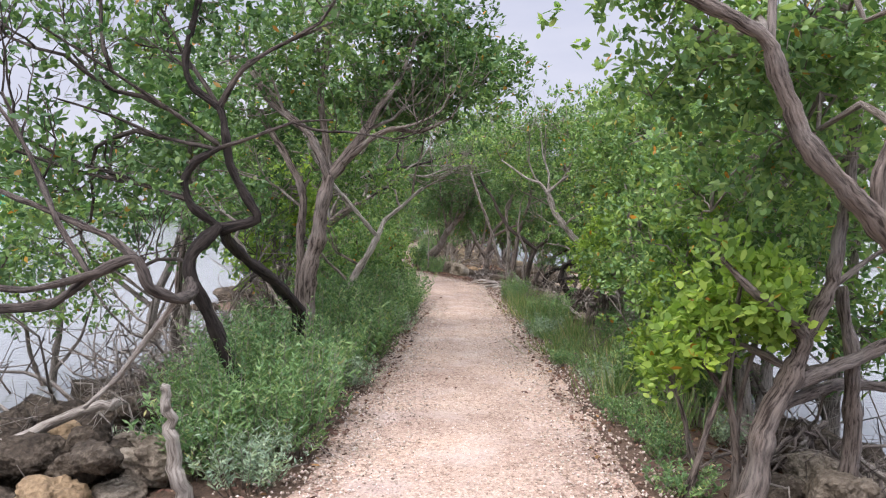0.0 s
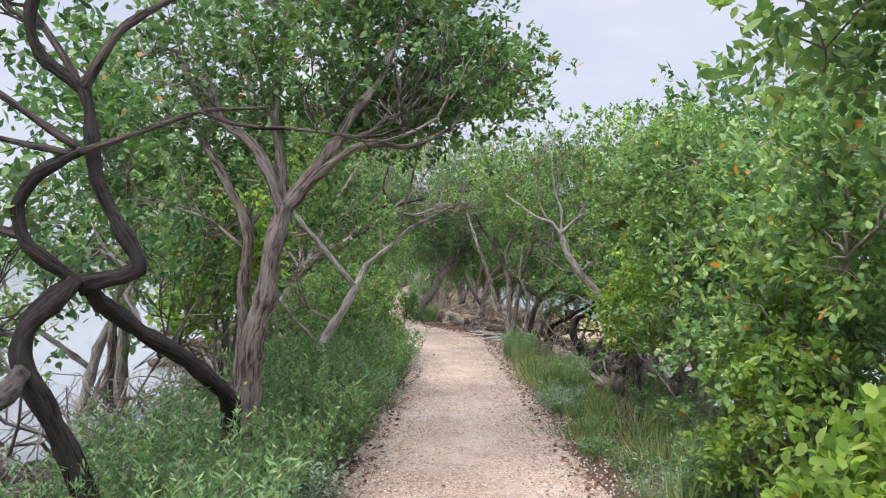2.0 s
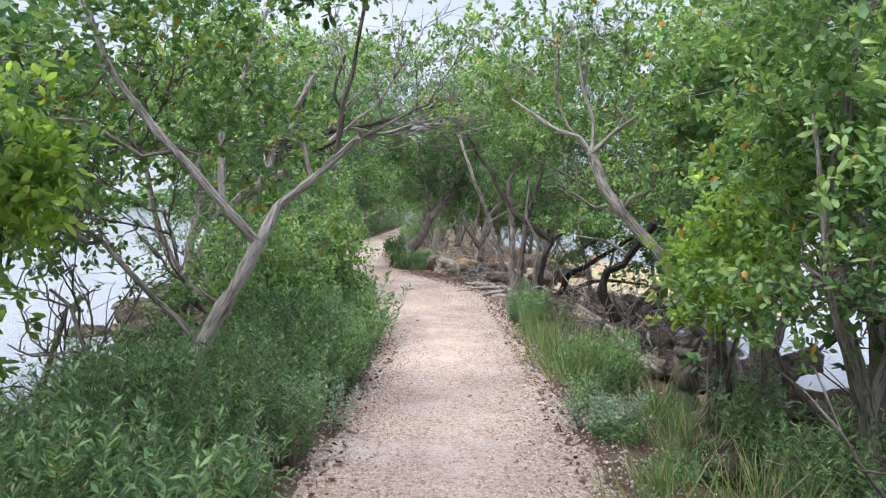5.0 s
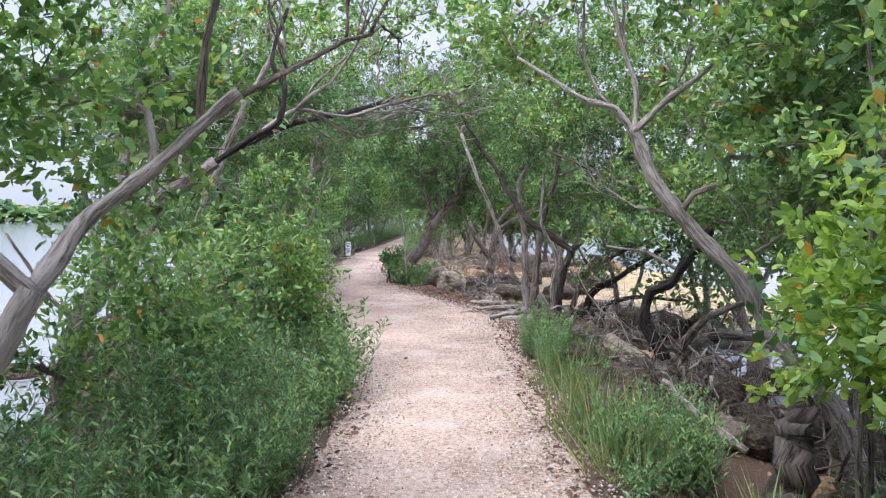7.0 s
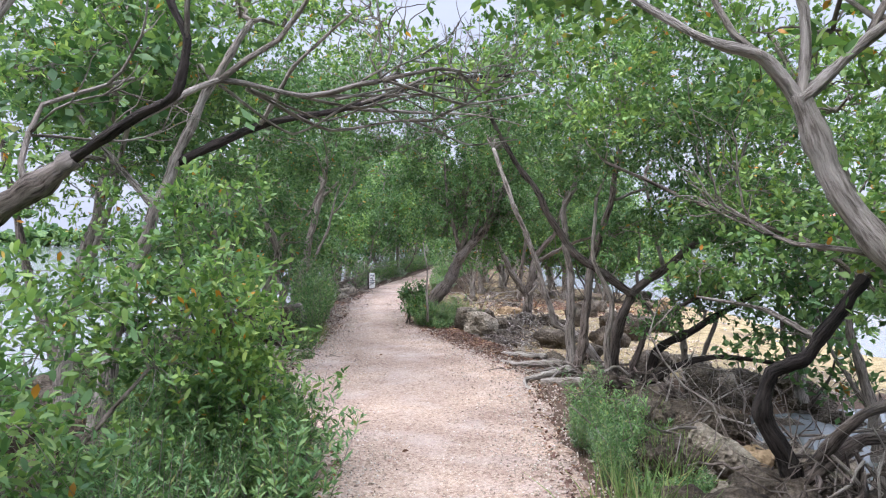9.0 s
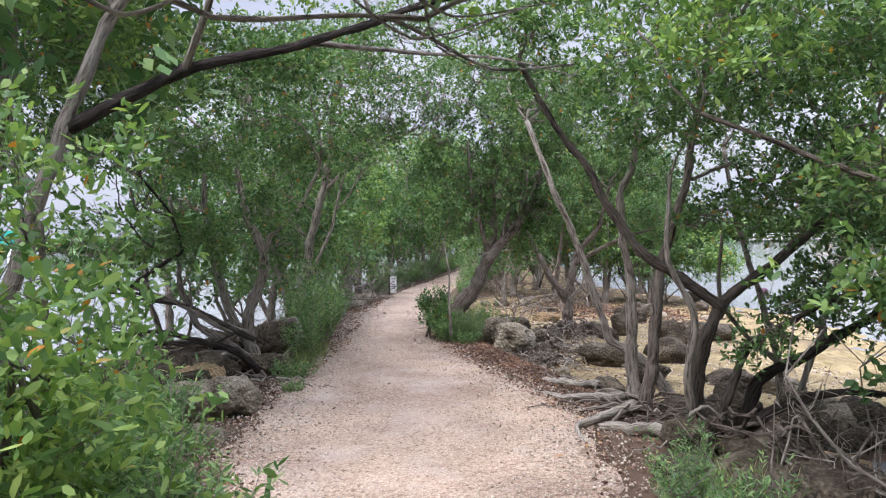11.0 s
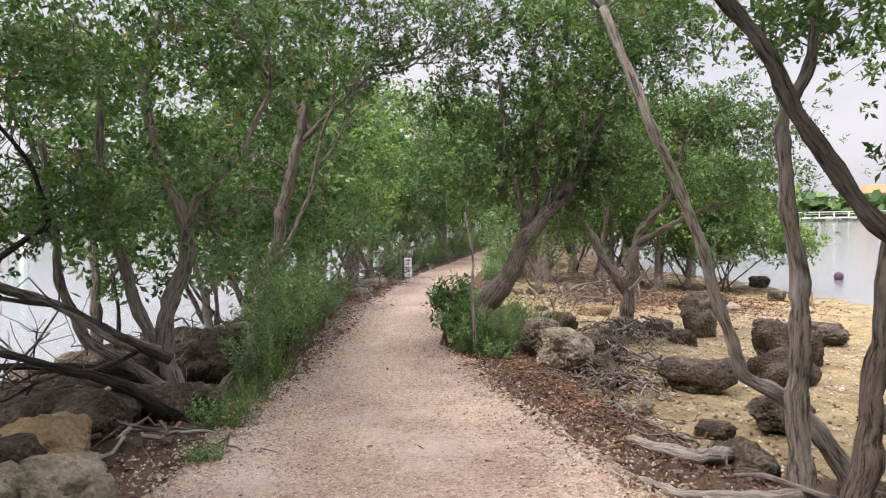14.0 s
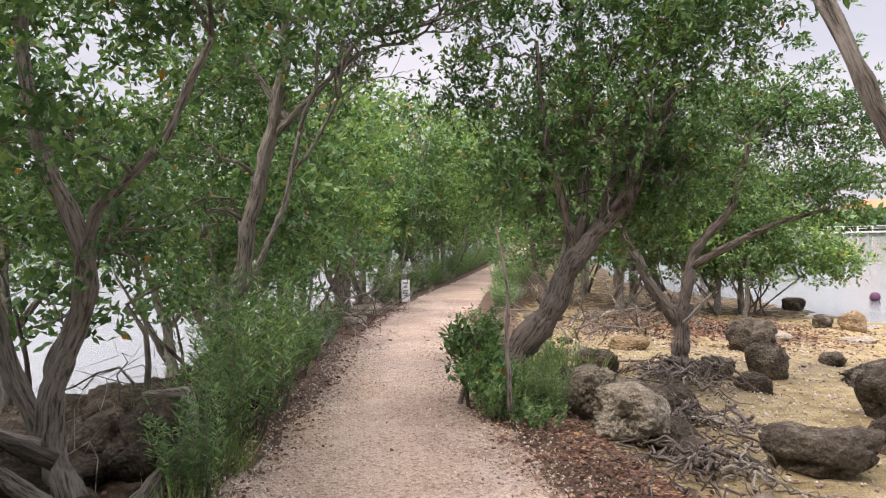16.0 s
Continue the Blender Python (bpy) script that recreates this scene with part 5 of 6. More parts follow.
def rock_mesh(seed, sharp=0.35, flat=1.0, fine=5):
    bm = bmesh.new()
    bmesh.ops.create_icosphere(bm, subdivisions=fine, radius=0.5)
    noise.seed_set(seed)
    off = Vector((seed * 3.7, seed * 1.3, 0))
    pick = np.random.default_rng(seed)
    cuts = [(Vector(unit(pick.normal(size=3))), pick.uniform(0.36, 0.46)) for _ in range(9)]
    for v in bm.verts:
        p = v.co.normalized()
        d = 1 + sharp * noise.noise(p * 1.3 + off) + 0.25 * abs(noise.noise(p * 2.9 + off)) - 0.22 * abs(noise.noise(p * 6 + off)) - 0.16 * abs(noise.noise(p * 12 + off)) + 0.08 * noise.noise(p * 21 + off)
        cut = max(abs(p.x), abs(p.y), abs(p.z))
        v.co = p * 0.5 * d * (0.75 + 0.25 / cut * 0.8)
        for way, reach in cuts:
            over = v.co.dot(way) - reach
            if over > 0:
                v.co -= way * over * 0.7
        v.co.z *= flat
    return bm


ROCKS = []
for i, (m_, fl) in enumerate(((ROCK, 0.8), (ROCK, 0.6), (ROCK_DARK, 0.75), (ROCK_DARK, 0.55), (ROCK_TAN, 0.75), (ROCK_DARK, 0.9))):
    bm = rock_mesh(i + 3, 0.4, fl, 5 if i in (0, 3) else 4)
    me = bpy.data.meshes.new("rock")
    bm.to_mesh(me)
    bm.free()
    for p_ in me.polygons:
        p_.use_smooth = True
    me.materials.append(m_)
    ROCKS.append(me)
ROCK_LABEL = ["pale grey pitted limestone boulder on the bank", "flat pale limestone boulder half sunk", "dark weathered limestone boulder by the shore", "low dark algae-stained shore rock", "tan orange limestone rock", "blocky dark limestone boulder"]


def rock(kind_i, x, y, sx, sy, sz, turn, sink=0.25, z=None):
    ob = new("boulder" if max(sx, sy) > 0.35 else "rock", ROCKS[kind_i])
    base = gz(x, y) if z is None else z
    ob.matrix_basis = pose(x, y, base + sz * (0.40 - sink), 0, 0, turn) @ Matrix.Diagonal((sx, sy, sz, 1))
    return tagged(ob, ROCK_LABEL[kind_i], "rock", "shore rocks")


for a in ((0, 2.3, 4.35, 0.42, 0.4, 0.42, 20, 0.05), (0, 2.2, 3.95, 0.4, 0.38, 0.42, 80, 0.05), (0, 2.75, 4.9, 0.5, 0.5, 0.4, 140), (2, -2.3, 4.65, 0.5, 0.45, 0.5, 30, 0.05), (0, -1.85, 4.4, 0.4, 0.36, 0.4, 75, 0.1), (0, -1.6, 4.25, 0.4, 0.4, 0.42, 15, 0.1), (5, -2.7, 4.3, 0.5, 0.42, 0.48, 130, 0.05), (2, -1.65, 5.1, 0.6, 0.5, 0.6, 20, 0.1), (4, -2.05, 3.8, 0.4, 0.34, 0.36, 10, 0.1), (1, -1.75, 4.0, 0.35, 0.3, 0.25, 100),
          (5, -3.3, 5.0, 0.7, 0.7, 0.8, 160), (3, -2.9, 4.2, 0.6, 0.6, 0.6, 200), (0, -1.5, 7.6, 0.4, 0.35, 0.35, 60), (0, -1.25, 7.15, 0.35, 0.3, 0.3, 0), (2, -2.3, 6.8, 0.7, 0.7, 0.6, 90), (2, -2.9, 7.9, 0.8, 0.7, 0.6, 10),
          (0, -2.0, 10.6, 0.45, 0.4, 0.4, 40), (2, -2.4, 10.2, 0.5, 0.5, 0.5, 70), (5, 2.2, 13.2, 0.5, 0.45, 0.5, 15), (5, 1.75, 13.9, 0.5, 0.5, 0.45, 66), (2, 2.0, 12.4, 0.45, 0.4, 0.4, 120), (2, 2.6, 12.8, 0.6, 0.6, 0.6, 35), (5, 1.9, 15.2, 0.6, 0.5, 0.4, 81), (2, 2.5, 15.8, 0.7, 0.6, 0.5, 140), (0, 2.9, 14.4, 0.5, 0.5, 0.5, 100)):
    rock(*a)
for a in ((0, 0.5, 21.75, 0.62, 0.55, 0.62, 30, 0.02), (0, 0.22, 22.3, 0.5, 0.42, 0.6, 120, 0.02), (0, 0.3, 22.8, 0.48, 0.45, 0.62, 75, 0.05), (2, 0.75, 22.7, 0.6, 0.5, 0.6, 10, 0.1), (2, 1.1, 23.3, 0.5, 0.45, 0.5, 200), (5, 0.8, 21.9, 0.4, 0.35, 0.35, 50, 0.1), (2, 0.25, 23.6, 0.6, 0.5, 0.6, 20), (2, 1.8, 21.6, 0.85, 0.62, 0.5, 160, 0.12), (1, 0.75, 24.3, 0.5, 0.3, 0.25, 10), (5, 3.2, 23.4, 0.85, 0.7, 0.75, 40, 0.1), (3, 2.15, 20.2, 0.6, 0.5, 0.5, 75, 0.1), (5, 2.6, 25.4, 0.5, 0.45, 0.6, 20, 0.1), (1, 2.1, 25.8, 0.4, 0.35, 0.4, 110), (5, 3.1, 27.8, 0.75, 0.6, 0.65, 5), (5, 3.55, 29.3, 0.85, 0.65, 0.6, 10), (2, 2.0, 25.3, 0.5, 0.45, 0.5, 45),
          (3, 4.1, 25.4, 1.3, 0.9, 0.8, 20), (4, 5.95, 31.0, 0.65, 0.5, 0.75, 70), (1, 5.3, 29.3, 0.7, 0.5, 0.3, 30), (2, 6.2, 35.0, 0.6, 0.5, 0.6, 0), (2, 5.6, 31.6, 0.5, 0.4, 0.5, 40), (1, 4.0, 29.2, 0.45, 0.4, 0.3, 90), (4, 1.2, 27.3, 0.6, 0.45, 0.4, 15), (3, 1.3, 29.4, 0.6, 0.5, 0.4, 50), (1, 1.25, 25.2, 0.55, 0.3, 0.25, 20), (2, 0.55, 25.2, 0.7, 0.6, 0.6, 100), (2, 4.0, 27.0, 0.5, 0.4, 0.3, 77),
          (3, 3.2, 20.6, 0.7, 0.5, 0.5, 33), (2, 2.9, 19.2, 0.5, 0.5, 0.45, 120), (1, 3.6, 18.7, 0.8, 0.6, 0.5, 70), (2, 2.2, 18.5, 0.55, 0.5, 0.45, 150), (5, 2.7, 16.4, 0.6, 0.5, 0.5, 20), (2, 1.75, 16.4, 0.45, 0.4, 0.4, 70), (2, 1.55, 15.7, 0.4, 0.35, 0.3, 10), (0, 3.6, 20.0, 0.6, 0.5, 0.4, 0), (2, 1.6, 20.0, 0.35, 0.3, 0.25, 10), (3, 2.7, 22.3, 0.4, 0.3, 0.25, 20)):
    rock(*a)
for a in ((2, -2.35, 19.15, 0.6, 0.5, 0.5, 30), (0, -2.0, 17.3, 0.5, 0.45, 0.5, 15, 0.1), (4, -2.55, 17.9, 0.75, 0.55, 0.55, 110, 0.08), (1, -2.35, 17.1, 0.6, 0.5, 0.55, 40, 0.08), (2, -2.9, 17.2, 0.7, 0.6, 0.7, 75, 0.05), (2, -3.0, 18.9, 0.9, 0.7, 0.6, 40), (2, -3.9, 19.4, 1.1, 0.8, 0.8, 10), (2, -4.6, 20.8, 1.0, 0.9, 0.8, 70), (5, -3.4, 20.2, 0.8, 0.7, 0.7, 150), (2, -2.9, 20.6, 0.6, 0.5, 0.5, 90), (3, -3.4, 17.9, 0.9, 0.7, 0.6, 200), (3, -2.7, 16.5, 0.7, 0.6, 0.5, 10), (0, -1.9, 16.3, 0.5, 0.4, 0.3, 60),
          (5, -5.2, 22.6, 1.1, 0.9, 0.8, 20), (2, -3.9, 22.8, 0.8, 0.7, 0.6, 50), (1, -3.3, 29.4, 0.7, 0.6, 0.5, 40), (1, -3.5, 30.6, 0.6, 0.6, 0.5, 140), (0, -3.4, 31.6, 0.5, 0.5, 0.4, 0), (1, -3.2, 28.2, 0.5, 0.4, 0.35, 75), (2, -4.2, 16.5, 1.0, 0.8, 0.7, 15), (5, -3.4, 14.6, 0.8, 0.7, 0.6, 66), (2, -2.7, 14.9, 0.6, 0.5, 0.5, 0), (3, -5.3, 18.4, 1.2, 0.9, 0.8, 120)):
    rock(*a)

SMALL, COARSE = [], []
for i, m_ in enumerate((ROCK_DARK, ROCK, ROCK_DARK, ROCK_TAN, ROCK_DARK)):
    for fine_, kept in ((4, SMALL), (3, COARSE)):
        bm = rock_mesh(i + 31, 0.4, 0.75, fine_)
        for f_ in bm.faces:
            f_.smooth = True
        me = bpy.data.meshes.new("rock")
        bm.to_mesh(me)
        bm.free()
        me.materials.append(m_)
        kept.append(me)
SMALL_LABEL = ["dark weathered rock on the bank", "grey limestone rock on the bank", "dark mossy shore rock", "tan limestone rock on the bank", "blackened rock on the shore bank"]
rk = np.random.default_rng(5)
rubble = []
for y in np.arange(3.6, 31, 0.5):
    for side in (-1, 1):
        for d0, d1, s0, s1 in ((0.75, 1.6, 0.2, 0.42), (1.6, 2.6, 0.35, 0.75), (2.6, 3.7, 0.4, 0.95)):
            if side > 0 and y > 17.5 and rk.random() < (0.6 if d0 < 1 else 0.88):
                continue
            d, s = rk.uniform(d0, d1), rk.uniform(s0, s1)
            yy = y + rk.uniform(-0.2, 0.2)
            x = float(np.interp(yy, LEFT_Y, LEFT_X)) - d if side < 0 else float(np.interp(yy, RIGHT_Y, RIGHT_X)) + d
            k = int(rk.choice((0, 2, 4, 1, 3), p=(0.3, 0.25, 0.2, 0.17, 0.08)))
            m = pose(x, yy, gz(x, yy) + s * 0.12, 0, 0, rk.uniform(0, 360)) @ Matrix.Diagonal((s * rk.uniform(0.8, 1.3), s, s * rk.uniform(0.7, 1.1), 1))
            if d0 > 1 and rk.random() < 0.8:
                rubble.append((k, m))
                continue
            ob = new("rock", (SMALL if d0 < 1 else COARSE)[k])
            ob.matrix_basis = m
            tagged(ob, SMALL_LABEL[k], "rock", "shore rocks")

PILES = [(-3.2, -1.6, 3.75, 5.7, 0.18, 0.36)] * 30 + [(-3.9, -2.4, 4.6, 5.9, 0.26, 0.45)] * 20 + [(-4.4, -2.45, 17.2, 21.6, 0.25, 0.55)] * 84 + [(-3.4, -1.95, 5.4, 9.2, 0.25, 0.5)] * 40 + [(2.0, 4.9, 15.8, 18.8, 0.25, 0.6)] * 56 + [(0.4, 1.2, 21.6, 23.6, 0.2, 0.4)] * 9 + [(-2.9, -1.6, 6.9, 10.5, 0.25, 0.5)] * 16 + [(1.6, 3.0, 11.6, 14.6, 0.22, 0.5)] * 30
for x0, x1, y0, y1, s0, s1 in PILES:
    x, yy, s = rk.uniform(x0, x1), rk.uniform(y0, y1), rk.uniform(s0, s1)
    k = int(rk.choice((0, 2, 4, 1, 3), p=(0.36, 0.3, 0.26, 0.06, 0.02) if y1 < 15 and x0 > 1 or x0 < -3.3 else (0.3, 0.25, 0.2, 0.15, 0.1)))
    m = pose(x, yy, gz(x, yy) + s * 0.15 + (0.08 + 0.3 * rk.random() if y1 < 6 else 0.04 if y1 == 14.6 else 0.2 * rk.random() if x0 < -3.3 else 0.0), rk.uniform(-20, 20), rk.uniform(-20, 20), rk.uniform(0, 360)) @ Matrix.Diagonal((s * 1.2, s, s * 0.95, 1))
    if (x0 < -3.3 or x0 == 2.0) and rk.random() < 0.68:
        rubble.append((k, m))
        continue
    ob = new("rock", (SMALL if y1 < 16 else COARSE)[k])
    ob.matrix_basis = m
    tagged(ob, SMALL_LABEL[k], "rock", "shore rocks")

rv, rf, base_n = [], [], 0
for k, m in rubble:
    me = COARSE[k]
    co = np.empty(len(me.vertices) * 3, np.float32)
    me.vertices.foreach_get("co", co)
    tri = np.empty(len(me.loops), np.int32)
    me.loops.foreach_get("vertex_index", tri)
    mm_ = np.array(m)
    rv.append(co.reshape(-1, 3) @ mm_[:3, :3].T + mm_[:3, 3])
    rf.append(tri + base_n)
    base_n += len(me.vertices)
rf = np.concatenate(rf)
tagged(new("shore_rubble", np_mesh("shore_rubble", np.vstack(rv), rf, np.full(len(rf) // 3, 3), ROCK_DARK, True)), "dark limestone rubble along both water edges", "rocks", kind="stuff")


def brush(label, k, reach, h, m_):
    """Bare tangled branches that spring from one stool."""
    root = tagged(new("bare_branches"), label, "brushwood", "bare brushwood on the banks")
    w = Wood()
    for i in range(k):
        a = rng.uniform(0, 2 * np.pi)
        p = np.array([rng.normal() * 0.1, rng.normal() * 0.1, -0.1])
        d = np.array([np.cos(a) * 0.8, np.sin(a) * 0.8, rng.uniform(0.25, 1.0)])
        q = [p]
        for j in range(7):
            d = unit(d + rng.normal(size=3) * 0.55)
            q.append(q[-1] + d * reach / 7)
        q = np.array(q)
        q[:, 2] = np.clip(q[:, 2], -0.1, h)
        r0 = rng.uniform(0.008, 0.022)
        w.tube(q, np.linspace(r0, r0 * 0.25, 8), 5, 0.15)
        for j in range(3, 8):
            e = q[j] + unit(rng.normal(size=3) + d * 0.8) * reach * rng.uniform(0.15, 0.4)
            w.tube(bend(q[j], e, 5, 0.2), np.linspace(r0 * 0.4, 0.0015, 5), 3)
    tagged(child("branchwork", w.mesh("branchwork", m_), root), kind="stuff")
    return root


brushes = [brush("bleached bare branches tangled over the shore rocks", 11, 1.3, 0.9, DEADWOOD), brush("grey leafless mangrove branches arching over the bank", 10, 1.7, 1.5, TWIG), brush("dark bare branches tangled low on the bank", 12, 1.4, 0.8, BARK)]
for i, (x, y, s) in enumerate(((-2.3, 4.6, 0.9), (-2.9, 5.6, 1.1), (-2.0, 7.7, 0.9), (-2.2, 8.7, 1.0), (-2.5, 7.2, 1.1), (-1.9, 5.9, 0.8), (-2.4, 6.4, 1.0), (-2.6, 7.6, 1.1), (-2.1, 8.4, 0.9), (-3.0, 9.0, 1.2), (-2.7, 10.4, 1.0), (-2.3, 9.6, 0.8), (-2.9, 12.2, 1.0), (-2.2, 5.6, 1.0), (-2.2, 4.9, 0.7), (-2.6, 5.2, 0.9), (-1.9, 5.1, 0.6), (-2.9, 4.7, 0.8), (-2.5, 8.0, 1.2), (-3.0, 6.9, 1.2), (-2.0, 6.9, 0.9), (-3.2, 10.0, 1.2), (2.5, 4.9, 0.9), (2.9, 4.4, 0.9), (3.1, 6.0, 1.0), (2.7, 8.0, 0.9), (2.6, 12.4, 1.0), (3.1, 13.2, 1.1), (2.4, 14.2, 0.9), (3.2, 14.6, 1.1), (2.7, 16.0, 1.0), (3.4, 17.0, 1.0), (2.6, 11.2, 0.9), (-3.2, 20.6, 1.0), (-3.8, 18.4, 1.0), (-3.6, 22.6, 1.1), (-3.5, 24.8, 1.2), (-3.7, 27.6, 1.3), (-3.8, 30.6, 1.3), (-3.7, 33.6, 1.4), (0.6, 28.2, 1.1), (1.8, 29.0, 1.2), (0.4, 34.2, 1.3), (2.4, 30.4, 1.1))):
    m = pose(x, y, gz(x, y), 0, 0, (i * 101) % 360) @ Matrix.Scale(s, 4)
    if i < 3:
        brushes[i].matrix_basis = m
    else:
        copy_thing(brushes[i % 3], m)

# ---- undergrowth ----


def shrub(label, stems, height, spread, leaf, size, per, kind="shore_shrub"):
    root = tagged(new(kind), label, "shrub", "undergrowth along the path")
    w = Wood()
    lp, ld = [], []
    for i in range(stems):
        a, h = rng.uniform(0, 2 * np.pi), height * rng.uniform(0.55, 1.1)
        out = spread * rng.uniform(0.1, 1.0)
        f = np.array([np.cos(a), np.sin(a), 0]) * out * 0.45
        t = np.linspace(0, 1, 3)[:, None]
        tip = np.array([np.cos(a) * out, np.sin(a) * out, h])
        s = f + (tip - f) * t + rng.normal(size=(3, 3)) * 0.03 * t
        s[:, 2] = np.linspace(-0.05, h, 3)
        if i % 2 == 0:
            w.tube(s, np.linspace(0.004, 0.0015, 3), 3)
        u = rng.uniform(0.25, 1.02, per)
        lp.append(np.stack([np.interp(u * 2, np.arange(3), s[:, k]) for k in range(3)], -1))
        d = unit(rng.normal(size=(per, 3)) * np.array([1, 1, 0.3])) + np.array([0, 0, 0.75])
        ld.append(d)
    tagged(child("stalk", w.mesh("stalk", TWIG), root), kind="stuff")
    tagged(child("foliage", leaf_mesh("foliage", np.vstack(lp), np.vstack(ld), size[0], size[1], leaf, False), root), kind="stuff")
    return root


def grass(label, blades, height, spread):
    root = tagged(new("grass_tuft"), label, "grass", "undergrowth along the path")
    p = rng.normal(size=(blades, 3)) * np.array([spread, spread, 0])
    d = rng.normal(size=(blades, 3)) * 0.4 + p * 1.2 + np.array([0, 0, 1.0])
    tagged(child("blade", leaf_mesh("blade", p, d, height, 0.009, BLADE, False), root), kind="stuff")
    return root


shrubs = [shrub("soft green narrow-leaved shrub beside the path", 60, 0.62, 0.42, LEAF_SHRUB, (0.068, 0.016), 30),
          shrub("grey-green narrow-leaved shrub beside the path", 56, 0.5, 0.42, LEAF_GREY, (0.062, 0.014), 30),
          shrub("tall feathery green shrub with upright shoots", 56, 0.85, 0.35, LEAF_SHRUB, (0.065, 0.012), 36),
          shrub("low sprawling green shrub at the path edge", 50, 0.34, 0.45, LEAF_SHRUB, (0.065, 0.02), 22),
          grass("tuft of green and straw-coloured grass", 170, 0.42, 0.14),
          shrub("tall dense feathery green shrub beside the path", 120, 0.95, 0.5, LEAF_SHRUB, (0.058, 0.014), 42)]
srng = np.random.default_rng(21)
placed = [0] * len(shrubs)


def plant(k, x, y, s):
    m = pose(x, y, gz(x, y), 0, 0, srng.uniform(0, 360)) @ Matrix.Diagonal((s * srng.uniform(0.85, 1.15), s * srng.uniform(0.85, 1.15), s, 1))
    if placed[k]:
        copy_thing(shrubs[k], m)
    else:
        shrubs[k].matrix_basis = m
    placed[k] += 1


def lx(y):
    return float(np.interp(y, LEFT_Y, LEFT_X))


def rx_(y):
    return float(np.interp(y, RIGHT_Y, RIGHT_X))


# left bank: thick belt up to the open stretch, then single clumps
for y in np.arange(3.9, 14.6, 0.4):
    for d, ks in ((0.25, (0, 1, 0, 2)), (0.62, (5, 5, 2)), (1.1, (5, 2, 1))):
        if (y < 4.6 and d > 0.6) or (d > 1 and srng.random() < 0.45):
            continue
        plant(int(srng.choice(ks)), lx(y) - d - srng.uniform(-0.1, 0.15), y + srng.uniform(-0.2, 0.2), srng.uniform(0.8, 1.2) * (1.0 if y > 5 else 0.8))
for x, y, k, s in ((-1.3, 8.3, 5, 1.05), (-1.0, 8.55, 5, 1.0), (-1.6, 8.6, 5, 1.05), (-1.95, 8.2, 5, 0.95), (-1.5, 7.7, 5, 0.9), (-2.0, 9.2, 2, 1.1), (-1.7, 9.3, 5, 1.1), (-1.2, 9.4, 5, 1.1), (-2.3, 8.9, 5, 1.0), (-1.9, 7.3, 2, 1.0), (-1.55, 5.6, 5, 0.9), (-1.75, 5.1, 5, 0.8), (1.35, 13.5, 5, 0.5), (1.5, 13.9, 0, 0.8), (1.3, 14.2, 5, 0.5), (1.55, 14.5, 0, 0.8), (1.4, 14.9, 2, 0.7), (1.35, 11.6, 4, 1.1), (1.6, 11.4, 4, 1.0), (1.5, 11.0, 0, 0.8), (1.7, 10.8, 2, 0.7), (-1.2, 4.35, 2, 0.85), (-1.42, 4.2, 0, 0.95), (-1.35, 4.6, 2, 0.8), (-1.6, 4.85, 2, 0.85), (-1.15, 4.5, 1, 0.9), (-1.85, 5.4, 0, 0.9), (-2.0, 19.4, 4, 0.6), (-2.1, 19.9, 2, 0.9), (-2.25, 20.6, 2, 1.25), (-2.4, 21.2, 2, 1.5), (-2.5, 21.9, 2, 1.6), (-2.6, 22.6, 2, 1.4), (-2.75, 23.4, 2, 1.2), (-2.1, 20.3, 4, 0.7), (-1.9, 18.9, 3, 0.6), (-2.9, 24.6, 0, 1.0), (-3.1, 25.8, 1, 1.0), (-3.3, 27.0, 0, 0.9), (-1.7, 18.2, 3, 0.6), (-2.2, 15.8, 2, 1.0), (-2.6, 16.3, 0, 1.0), (-1.95, 16.1, 3, 1.1), (-2.9, 15.6, 2, 1.1), (-2.4, 15.2, 0, 1.1), (-3.2, 16.4, 0, 1.0), (-2.3, 16.7, 0, 0.8), (-2.2, 16.2, 0, 0.9), (-2.0, 15.4, 1, 0.9), (-1.8, 14.9, 0, 1.0), (-2.6, 15.7, 2, 0.9)):
    plant(k, x, y, s)
# right bank
for y in np.arange(4.2, 15.3, 0.42):
    for d, ks in ((0.3, (3, 1, 4, 3)), (0.7, (0, 3, 4)), (1.15, (0, 1, 2))):
        if (9.8 < y and d > 1) or (y < 5.4 and d > 0.5) or (11.4 < y < 13.1 and (d > 0.5 or srng.random() < 0.4)):
            continue
        plant(int(srng.choice(ks)), rx_(y) + d + srng.uniform(-0.1, 0.12), y + srng.uniform(-0.2, 0.2), srng.uniform(0.7, 1.0) * (0.8 if y > 12 else 1.0))
for x, y, k, s in ((-0.5, 21.7, 0, 0.8), (-0.35, 21.9, 5, 0.6), (-0.2, 21.5, 3, 0.9), (-0.1, 22.0, 5, 0.55), (-0.7, 24.3, 2, 0.7), (-0.1, 24.0, 0, 0.9), (0.05, 22.6, 1, 0.8), (-0.9, 24.9, 0, 0.7), (-0.2, 21.9, 3, 0.8), (0.1, 23.6, 4, 1.2), (-0.45, 22.9, 4, 1.0), (-0.9, 26.5, 3, 0.9), (-0.8, 30, 0, 1.0), (-0.6, 33, 1, 1.1)):
    plant(k, x, y, s)
for y in np.arange(31, 58, 1.1):
    plant(int(srng.choice((0, 1, 2))), lx(y) - 0.5, y, 1.3)
    plant(int(srng.choice((0, 1, 2))), rx_(y) + 0.6, y, 1.3)
